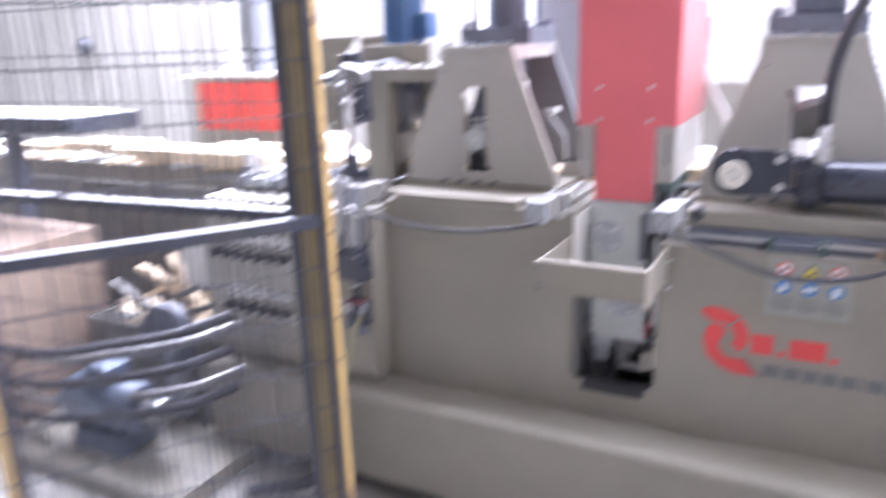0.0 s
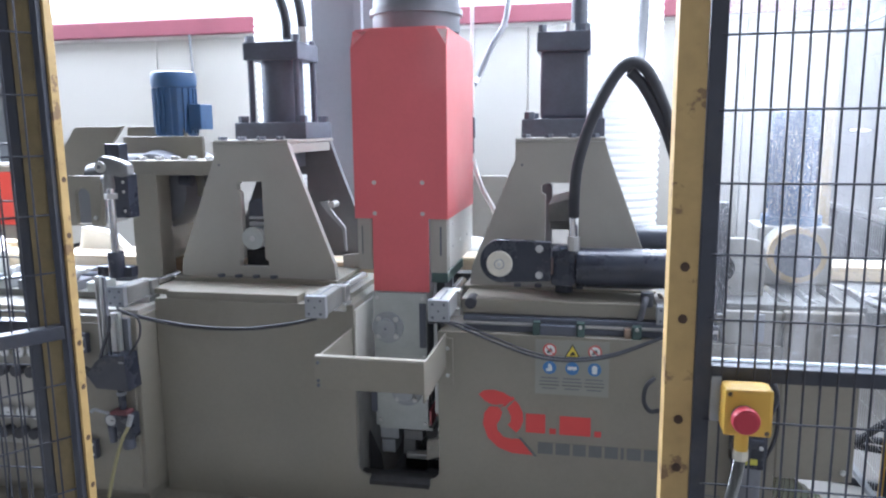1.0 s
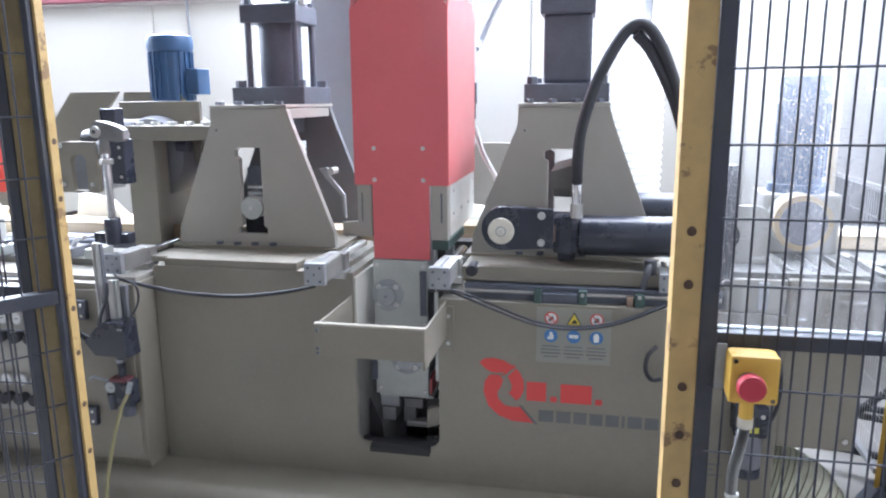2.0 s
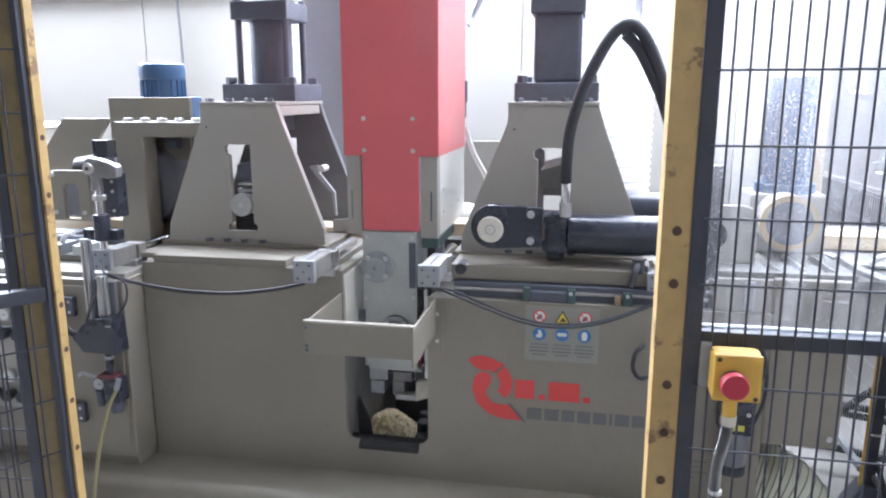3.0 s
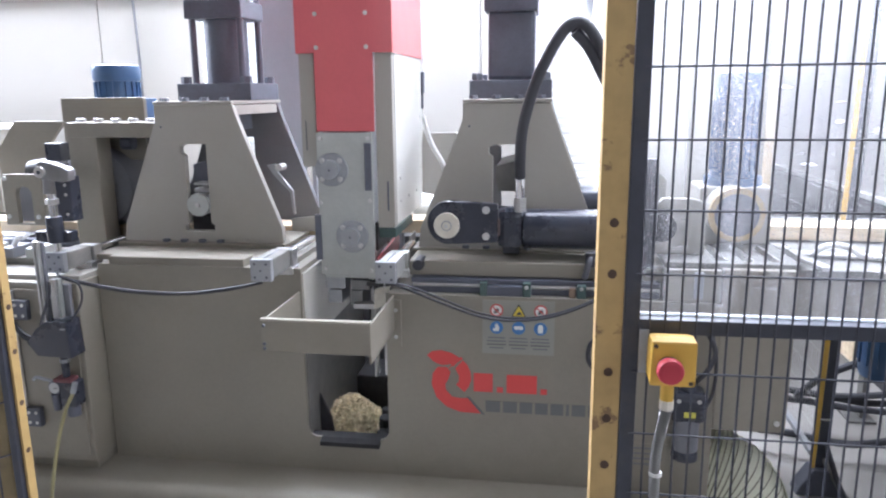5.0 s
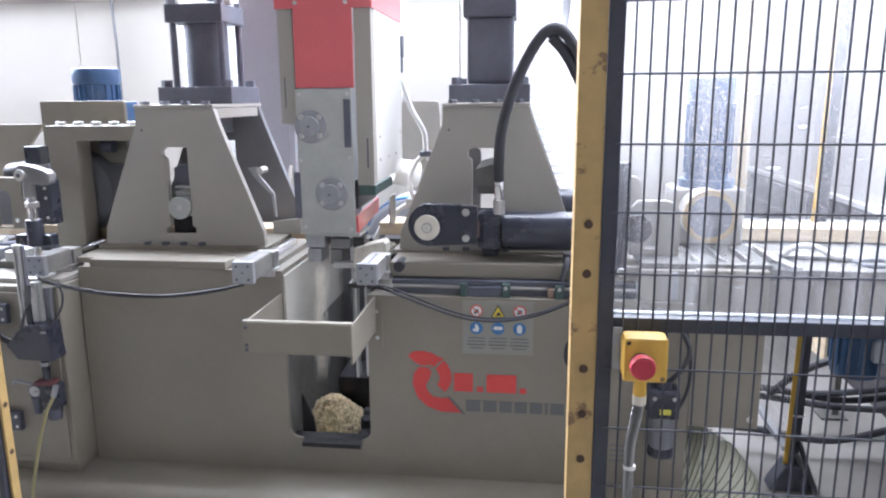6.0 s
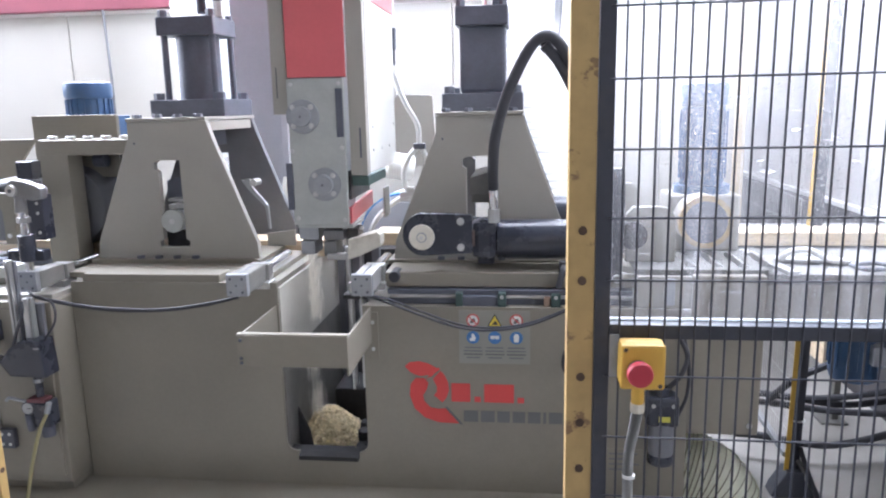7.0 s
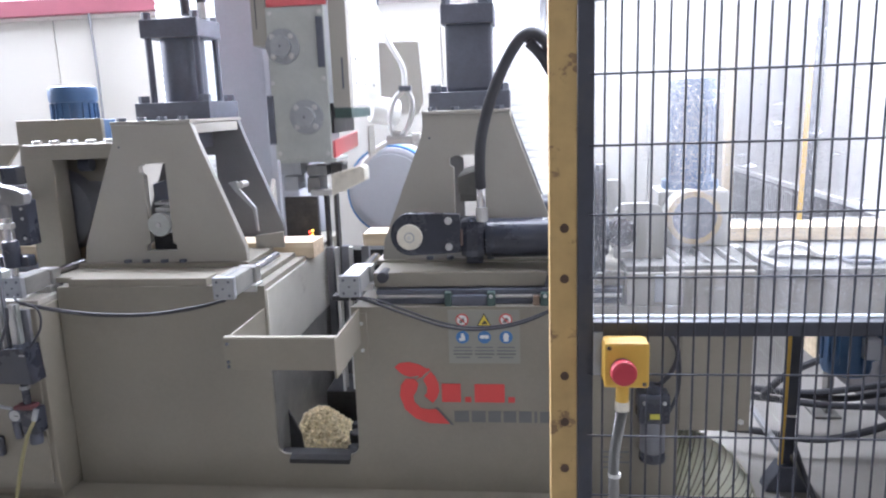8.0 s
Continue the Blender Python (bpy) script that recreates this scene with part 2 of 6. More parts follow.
CREAM = mat("worn cream cover", (0.66, 0.63, 0.54), 0.5, var=0.08, scale=30, dirt=(0.30, 0.27, 0.22), dirt_amount=0.6)
CONDUIT = mat("grey metal conduit", (0.22, 0.22, 0.215), 0.4, 0.6, var=0.1, bump=0.04)
ACRYLIC = acrylic("scratched acrylic sheet")
SKYGLOW = glow("outside daylight", (0.95, 0.97, 1.0), 3.0)
LEDR = glow("red indicator light", (1.0, 0.05, 0.03), 4.0)
LEDY = glow("amber indicator light", (1.0, 0.6, 0.08), 3.0)

# ---- mesh helpers ----
ORIGIN = {}
HEAD_SIZE = [1.0]


def sized(p):
    """Scale of the lifting head about a fixed point; 1 for all else."""
    o = Vector((0.12, 0.41, 1.515))
    return o + (Vector(p) - o) * HEAD_SIZE[0]


def thing(name, at, label, category, group=""):
    e = new(name)
    at = sized(at)
    e.empty_display_size = 0.1
    e.matrix_basis = pose(*at)
    ORIGIN[e] = Vector(at)
    return tagged(e, label, category, group)


def put(name, bm, material, parent=None, label="", smooth=False):
    """Link a bmesh given in the place's coordinates as one mesh."""
    o = ORIGIN.get(parent, Vector((0, 0, 0)))
    if HEAD_SIZE[0] != 1.0:
        for v in bm.verts:
            v.co = sized(v.co)
    bmesh.ops.translate(bm, verts=bm.verts, vec=-o)
    bmesh.ops.recalc_face_normals(bm, faces=bm.faces)
    if smooth:
        for f in bm.faces:
            f.smooth = len(f.verts) <= 4
        for e in bm.edges:
            e.smooth = len(e.link_faces) == 2 and e.calc_face_angle(0) < 0.7
    me = bpy.data.meshes.new(name)
    bm.to_mesh(me)
    bm.free()
    me.materials.append(material)
    ob = new(name, me)
    ob.parent = parent
    ORIGIN[ob] = o
    if label:
        ob["label"] = label
    return ob


def part(name, bm, material, parent, label="", smooth=False):
    return put(name, bm, material, parent, label, smooth)


def setting(name, bm, material, label="", smooth=False, category=""):
    ob = put(name, bm, material, None, "", smooth)
    return tagged(ob, label, category, "", "structure")


def B(*boxes, bevel=0.0):
    """Boxes x0,x1,y0,y1,z0,z1 joined, with rounded edges."""
    bm = bmesh.new()
    for x0, x1, y0, y1, z0, z1 in boxes:
        t = bmesh.new()
        bmesh.ops.create_cube(t, size=1)
        for v in t.verts:
            v.co = Vector(((x0 + x1) / 2 + v.co.x * (x1 - x0), (y0 + y1) / 2 + v.co.y * (y1 - y0), (z0 + z1) / 2 + v.co.z * (z1 - z0)))
        if bevel:
            bmesh.ops.bevel(t, geom=t.edges, offset=bevel, segments=2, profile=0.6, affect="EDGES")
        join(bm, t)
    return bm


def join(bm, other):
    vm = {v: bm.verts.new(v.co) for v in other.verts}
    for f in other.faces:
        bm.faces.new([vm[v] for v in f.verts])
    other.free()
    return bm


def C(p0, p1, r, r2=None, seg=20, bevel=0.0, bm=None):
    """A cylinder or cone from p0 to p1."""
    p0, p1 = Vector(p0), Vector(p1)
    t = bmesh.new()
    bmesh.ops.create_cone(t, cap_ends=True, segments=seg, radius1=r, radius2=r if r2 is None else r2, depth=(p1 - p0).length)
    if bevel:
        bmesh.ops.bevel(t, geom=[e for e in t.edges if any(len(f.verts) > 4 for f in e.link_faces)], offset=bevel, segments=2, profile=0.6, affect="EDGES")
    m = Matrix.Translation((p0 + p1) / 2) @ (p1 - p0).to_track_quat("Z", "Y").to_matrix().to_4x4()
    bmesh.ops.transform(t, matrix=m, verts=t.verts)
    return join(bm, t) if bm else t


def PR(poly, axis, a, b, bevel=0.0, hole=None):
    """A plate: polygon in the two other axes, from a to b along axis; hole: a second polygon with as many corners."""
    def p(u, v, w):
        return {"y": (u, w, v), "x": (w, u, v), "z": (u, v, w)}[axis]
    bm = bmesh.new()
    ring = [[bm.verts.new(p(u, v, w)) for u, v in poly] for w in (a, b)]
    n = len(poly)
    for i in range(n):
        bm.faces.new((ring[0][i], ring[0][(i + 1) % n], ring[1][(i + 1) % n], ring[1][i]))
    if hole:
        inner = [[bm.verts.new(p(u, v, w)) for u, v in hole] for w in (a, b)]
        for i in range(n):
            j = (i + 1) % n
            bm.faces.new((inner[0][i], inner[0][j], inner[1][j], inner[1][i]))
            bm.faces.new((ring[0][i], ring[0][j], inner[0][j], inner[0][i]))
            bm.faces.new((ring[1][i], ring[1][j], inner[1][j], inner[1][i]))
    else:
        bm.faces.new(ring[0]); bm.faces.new(ring[1])
    bmesh.ops.recalc_face_normals(bm, faces=bm.faces)
    if bevel:
        bmesh.ops.bevel(bm, geom=[e for e in bm.edges if e.calc_face_angle(0) > 0.6], offset=bevel, segments=2, profile=0.6, affect="EDGES")
    return bm


def spline(points, n=8):
    """Points of a smooth curve through the given ones."""
    pts = [Vector(p) for p in points]
    q = [2 * pts[0] - pts[1], *pts, 2 * pts[-1] - pts[-2]]
    out = []
    for i in range(1, len(q) - 2):
        for k in range(n):
            t = k / n
            a, b, c, d = q[i - 1:i + 3]
            out.append(0.5 * ((2 * b) + (c - a) * t + (2 * a - 5 * b + 4 * c - d) * t * t + (3 * b - a - 3 * c + d) * t ** 3))
    return out + [pts[-1]]


def T(points, r, seg=10, n=8, ribs=0.0, pitch=1, bm=None):
    """A hose along a smooth curve; ribs widen every second ring."""
    pts = spline(points, n)
    t = bmesh.new()
    rings = []
    side = None
    for i, p in enumerate(pts):
        d = (pts[min(i + 1, len(pts) - 1)] - pts[max(i - 1, 0)]).normalized()
        if side is None:
            side = d.orthogonal().normalized()
        side = (side - d * side.dot(d)).normalized()
        up = d.cross(side)
        rr = r + (ribs if (i // pitch) % 2 else 0)
        rings.append([t.verts.new(p + (side * math.cos(2 * math.pi * k / seg) + up * math.sin(2 * math.pi * k / seg)) * rr) for k in range(seg)])
    for a, b in zip(rings, rings[1:]):
        for k in range(seg):
            t.faces.new((a[k], a[(k + 1) % seg], b[(k + 1) % seg], b[k]))
    t.faces.new(rings[0]); t.faces.new(rings[-1])
    return join(bm, t) if bm else t


def hexbolt(parent, x, y, z, axis="z", r=0.013, h=0.012, material=None, name="bolt"):
    d = {"z": (0, 0, h), "y": (0, -h, 0), "x": (h, 0, 0)}[axis]
    return part(name, C((x, y, z), (x + d[0], y + d[1], z + d[2]), r, seg=6, bevel=0.0015), material or STEEL, parent)


def disc(parent, name, x, y, z, r, h, material, label="", seg=28):
    """A round boss facing the front."""
    return part(name, C((x, y, z), (x, y - h, z), r, seg=seg, bevel=min(0.003, h * 0.3)), material, parent, label, True)


# ---- the hall ----
WY = 4.2       # inner face of the north wall
setting("floor", B((-7, 2.0, -8.2, 8.0, -0.2, 0)), CONCRETE, "grey worn concrete workshop floor with stains", category="floor")


def north_wall():
    """Sandwich panels below a band of windows."""
    low = setting("wall_north", B((-7, 1.235, WY, WY + 0.12, 0, 2.05)), PLASTER, "white sandwich panel wall below high windows", category="wall")
    edges = [-7.0] + [-6.43 + 1.035 * i for i in range(8)] + [1.235]
    for a, b in zip(edges, edges[1:]):
        part("panel", B((a + 0.003, b - 0.003, WY - 0.012, WY - 0.001, 0.0, 2.03), bevel=0.003), WALLW, low)
    setting("trim_band", B((-7, 1.235, WY - 0.045, WY + 0.1, 2.05, 2.135), bevel=0.006), BAND, "burgundy painted steel band under the windows", category="trim")
    setting("wall_north_upper", B((-7, 1.235, WY, WY + 0.12, 3.75, 4.4)), PLASTER, "pale wall above the windows", category="wall")
    for i in range(4):
        a = -6.77 + 2.0 * i
        w = thing("window_%d" % (i + 1), (a + 1, WY + 0.03, 2.135), "wide steel-framed window with bright daylight behind", "window")
        w["kind"] = "structure"
        part("window_frame", B((a, a + 0.05, WY, WY + 0.06, 2.135, 3.75), (a + 1.95, a + 2.0, WY, WY + 0.06, 2.135, 3.75),
                               (a + 0.05, a + 1.95, WY, WY + 0.06, 2.135, 2.19), (a + 0.05, a + 1.95, WY, WY + 0.06, 3.7, 3.75),
                               (a + 0.98, a + 1.02, WY, WY + 0.06, 2.19, 3.7)), WHITEP, w)
    setting("backdrop", B((-9, 1.0, WY + 1.2, WY + 1.25, 1.0, 5.0)), SKYGLOW, "bright overcast daylight outside", category="sky")


north_wall()
setting("wall_south", B((-7, 2.0, -8.2, -8.0, 0, 4.4)), GREYWALL, "dusty grey wall of the hall", category="wall")
setting("wall_west", B((-7.2, -7, -8.2, WY + 0.12, 0, 4.4)), GREYWALL, "dusty grey end wall of the hall", category="wall")
# Unseen ceiling, coloured dark to cut the bounce onto ledges and fronts.
setting("ceiling", B((-7, 1.87, -8.2, 2.9, 4.4, 4.5), (-7, 1.87, 4.0, WY + 0.12, 4.4, 4.5), (-7, -5.2, 2.9, 4.0, 4.4, 4.5), (1.75, 1.87, 2.9, 4.0, 4.4, 4.5),
                     (1.235, 1.87, WY + 0.12, 8.0, 4.4, 4.5)), CEIL, "unseen ceiling, dark to cut bounce, with an added skylight", category="ceiling")


def east_wall():
    """The side wall runs past the end of the north wall into a bay; dark below a white rail."""
    setting("wall_east", B((1.87, 2.07, -8.2, 8.0, 0.96, 4.4)), PLASTER, "pale plaster side wall", category="wall")
    setting("wall_east_base", B((1.855, 2.07, -8.2, 8.0, 0, 0.935)), DARKWALL, "dark painted base of the side wall", category="wall")
    setting("trim_rail", B((1.835, 2.07, -8.2, 8.0, 0.935, 0.962), bevel=0.004), WHITEP, "white rail on top of the dark wall base", category="trim")
    setting("wall_bay_side", B((1.115, 1.235, WY + 0.12, 8.0, 0, 4.4)), PLASTER, "pale wall beside the bay", category="wall")
    setting("wall_bay_end", B((1.115, 2.07, 8.0, 8.12, 0, 4.4)), PLASTER, "pale end wall of the bay", category="wall")


east_wall()


# ---- machine base ----
def machine_base():
    m = thing("machine_base", (-0.4, 2.8, 0.0), "long beige painted steel base of a timber machine", "machine")
    nose = [(2.2 + 0.035 * (1 - math.sin(radians(15 * i))), 0.355 + 0.035 * math.cos(radians(15 * i))) for i in range(7)]
    part("plinth", PR([(2.40, 0.07), (2.40, 0.39)] + nose + [(2.2, 0.07)], "x", -1.95, 0.60), BEIGE, m, "beige folded plinth with a rounded top edge", True)
    part("plinth_block", B((-1.95, -0.566, 2.40, 3.5, 0.07, 0.39)), BEIGE, m)
    part("plinth_block", B((-0.308, 0.60, 2.40, 3.5, 0.07, 0.39)), BEIGE, m)
    for x in (-1.8, -0.9, 0.0, 0.5):
        part("foot", C((x, 2.34, 0), (x, 2.34, 0.08), 0.05, 0.04), BLACK, m)
    part("left_body", B((-1.206, -0.570, 2.379, 3.3, 0.385, 1.02)), BEIGE, m)
    part("right_body", B((-0.312, 0.605, 2.379, 3.3, 0.385, 0.955)), BEIGE, m)

    front = [(-1.206, 0.385), (0.605, 0.385), (0.605, 0.957), (-0.315, 0.957)]
    front += [(-0.315 - 0.032 * (1 - math.cos(radians(15 * i))), 0.531 - 0.032 * math.sin(radians(15 * i))) for i in range(7)]
    front += [(-0.534 - 0.032 * math.sin(radians(15 * i)), 0.531 - 0.032 * math.cos(radians(15 * i))) for i in range(7)] + [(-0.566, 1.022), (-1.206, 1.022)]
    part("front_panel", PR(front, "y", 2.37, 2.379), BEIGE, m, "beige front sheet with a rounded slot")
    part("end_box", B((0.607, 0.80, 2.375, 3.2, 0.59, 1.05), bevel=0.005), BEIGE, m)
    hexbolt(m, 0.775, 2.375, 0.62, "y", 0.008, 0.008)
    part("slot_sill", B((-0.562, -0.312, 2.379, 2.42, 0.38, 0.496)), SOOT, m)
    part("slot_floor", B((-0.565, -0.309, 2.42, 3.3, 0.30, 0.33)), DARKIN, m)
    part("slot_back", B((-0.565, -0.309, 3.2, 3.3, 0.33, 0.96)), DARKIN, m, "dark steel back of the slot")
    part("lip", PR([(2.350, 0.480), (2.350, 0.493), (2.369, 0.501), (2.392, 0.502), (2.392, 0.497), (2.369, 0.484)], "x", -0.524, -0.342), SOOT, m, "black oily lip of the chip slot")
    # inner cheek of the slot; the light on it is put into a paler colour
    part("inner_cheek", B((-0.5695, -0.562, 2.38, 3.15, 0.78, 1.005)), LITCHEEK, m, "slot cheek paled as lit, with chip dust")
    # Darker below: soot stains and the shade of the slot, both as colour.
    part("lower_cheek", B((-0.5695, -0.562, 2.38, 3.15, 0.33, 0.779)), DUSTY, m, "lower slot cheek greyed for grime and shade")
    # fixed guide bars in the slot
    for x, y, w in ((-0.540, 3.0, 0.026), (-0.512, 2.99, 0.014), (-0.488, 3.03, 0.03), (-0.462, 3.0, 0.012), (-0.41, 3.02, 0.03)):
        part("guide_bar", B((x - w / 2, x + w / 2, y, y + 0.03, 0.48, 1.01), bevel=0.003), ALU if w < 0.02 else GUARD, m)
    for x, y, z0 in ((-0.386, 2.52, 0.64), (-0.348, 2.50, 0.655), (-0.40, 2.60, 0.62)):
        part("guide_rod", B((x - 0.005, x + 0.005, y, y + 0.012, z0, 0.99), bevel=0.002), ALU, m, "bright steel guide rod")
    part("rod_bracket", B((-0.405, -0.314, 2.50, 2.62, 0.94, 0.955), bevel=0.003), DARKIN, m)
    rl = random.Random(21)
    for k in range(9):
        x, y = rl.uniform(-0.385, -0.345), rl.uniform(2.44, 2.66)
        part("oily_lump", C((x, y, 0.33), (x + rl.uniform(-0.02, 0.02), y, rl.uniform(0.42, 0.525)), rl.uniform(0.022, 0.04), rl.uniform(0.012, 0.03), seg=9, bevel=0.005), SOOT, m)
    for x in (-0.556, -0.519):
        part("guide_bar", B((x - 0.006, x + 0.006, 3.05, 3.09, 0.90, 1.22), bevel=0.002), DARKIN, m)
    # Added plate that stands for the dark stain and shade at this edge.
    part("stain_shade_plate", PR([(-0.556, 0.40), (-0.505, 0.40), (-0.52, 0.52), (-0.556, 0.60)], "y", 2.46, 2.47, 0.001), SOOT, m, "black plate added for the stain and shade in the slot")
    part("cheek_lining", B((-0.314, -0.309, 2.42, 3.2, 0.33, 0.96)), DARKIN, m)
    part("chip_box", B((-0.525, -0.33, 2.78, 2.95, 0.33, 0.535), bevel=0.006), SOOT, m, "black oily box in the slot")
    # left deck
    part("deck_plate", B((-1.25, -0.60, 2.43, 2.78, 1.02, 1.038), bevel=0.003), BEIGE, m)
    part("deck_strip", B((-1.17, -0.74, 2.375, 2.45, 1.0205, 1.045), bevel=0.003), BEIGE, m)
    # right deck with a slide rail under it
    part("deck_plate", B((-0.255, 0.46, 2.42, 3.05, 1.002, 1.045), bevel=0.004), BEIGE, m)
    part("deck_step", B((-0.24, 0.46, 2.45, 3.0, 0.955, 1.004), bevel=0.003), PLATE, m)
    part("slide_rail", B((-0.245, 0.45, 2.405, 2.45, 0.955, 0.975), (-0.245, 0.45, 2.40, 2.45, 0.985, 0.999), bevel=0.002), BLACK, m)
    part("slide_rail", C((-0.24, 2.41, 0.979), (0.45, 2.41, 0.979), 0.008), STEEL, m, "steel rail", True)
    part("slide_block", B((-0.045, -0.025, 2.375, 2.45, 0.945, 0.995), bevel=0.003), GREEN, m)
    part("slide_block", B((-0.025, 0.075, 2.38, 2.45, 0.95, 0.985), bevel=0.003), BLACK, m)
    part("slide_block", B((0.075, 0.098, 2.375, 2.45, 0.945, 0.995), bevel=0.003), GREEN, m)
    part("slide_block", B((0.225, 0.25, 2.375, 2.45, 0.945, 0.992), bevel=0.003), GREEN, m)
    for x in (0.086, 0.237):
        hexbolt(m, x, 2.376, 0.985, "y", 0.006, 0.005)
    part("bronze_block", B((0.204, 0.222, 2.385, 2.45, 0.952, 0.982), bevel=0.003), mat("dull bronze", (0.34, 0.25, 0.19), 0.5, 0.3), m, "dull bronze guide block")
    part("clamp_knob", C((-0.225, 2.40, 1.035), (-0.225, 2.47, 1.035), 0.0165, seg=16, bevel=0.003), RUBBER, m, "black rubber knob", True)
    part("end_bracket", B((-0.31, -0.27, 2.365, 2.373, 0.80, 0.94), bevel=0.002), BEIGE, m)
    for z in (0.83, 0.91):
        hexbolt(m, -0.285, 2.364, z, "y", 0.006, 0.004)
    return m


machine_base()


def chip_guard():
    g = thing("chip_guard", (-0.43, 2.2, 0.88), "beige folded sheet steel guard in front of the slot", "guard")
    part("front_panel", B((-0.576, -0.288, 2.08, 2.086, 0.875, 0.958), bevel=0.002), BEIGE, g)
    part("top_flange", B((-0.576, -0.288, 2.082, 2.10, 0.956, 0.961), bevel=0.001), BEIGE, g)
    part("side_panel", B((-0.295, -0.289, 2.088, 2.37, 0.85, 0.953), bevel=0.002), BEIGE, g)
    part("side_panel", B((-0.575, -0.569, 2.088, 2.37, 0.875, 0.955), bevel=0.002), BEIGE, g)
    for x, z in ((-0.565, 0.945), (-0.565, 0.885), (-0.565, 0.897)):
        hexbolt(g, x, 2.08, z, "y", 0.005, 0.004, BLACK)


chip_guard()


def sawdust():
    """A heap of fresh chips in the slot."""
    bm = bmesh.new()
    n = 44
    grid = {}
    for i in range(n):
        for j in range(n):
            u, v = i / (n - 1), j / (n - 1)
            x, y = -0.554 + 0.22 * u, 2.43 + 0.42 * v
            h = 0.165 * math.exp(-((u - 0.22) / 0.52) ** 2 - ((v - 0.42) / 0.42) ** 2) + 0.026 * noise.noise(Vector((x * 34, y * 34, 0))) + 0.016 * noise.noise(Vector((x * 110, y * 110, 3)))
            grid[i, j] = bm.verts.new((x, y, 0.352 + max(h, 0.004)))
    for i in range(n - 1):
        for j in range(n - 1):
            bm.faces.new((grid[i, j], grid[i + 1, j], grid[i + 1, j + 1], grid[i, j + 1]))
    rnd = random.Random(3)
    for _ in range(3600):
        u, v = min(0.98, max(0.02, rnd.gauss(0.4, 0.26))), rnd.uniform(0.02, 0.8)
        x, y = -0.554 + 0.22 * u, 2.43 + 0.42 * v
        z = 0.355 + 0.165 * math.exp(-((u - 0.22) / 0.52) ** 2 - ((v - 0.42) / 0.42) ** 2)
        a, l, w = rnd.uniform(0, 6.28), rnd.uniform(0.005, 0.017), rnd.uniform(0.0012, 0.0038)
        c = Vector((x, y, z + rnd.uniform(0.0, 0.012)))
        d = Vector((math.cos(a), math.sin(a), rnd.uniform(-0.9, 1.0))) * l / 2
        s = Vector((-math.sin(a), math.cos(a), rnd.uniform(-0.9, 0.9))) * w
        bm.faces.new([bm.verts.new(c + k) for k in (d + s, d - s, -d - s, -d + s)])
    return tagged(put("sawdust", bm, SAWDUST, None, "", False), "heap of pale fresh sawdust and wood chips", "sawdust", "", "stuff")


CHIPS = sawdust()


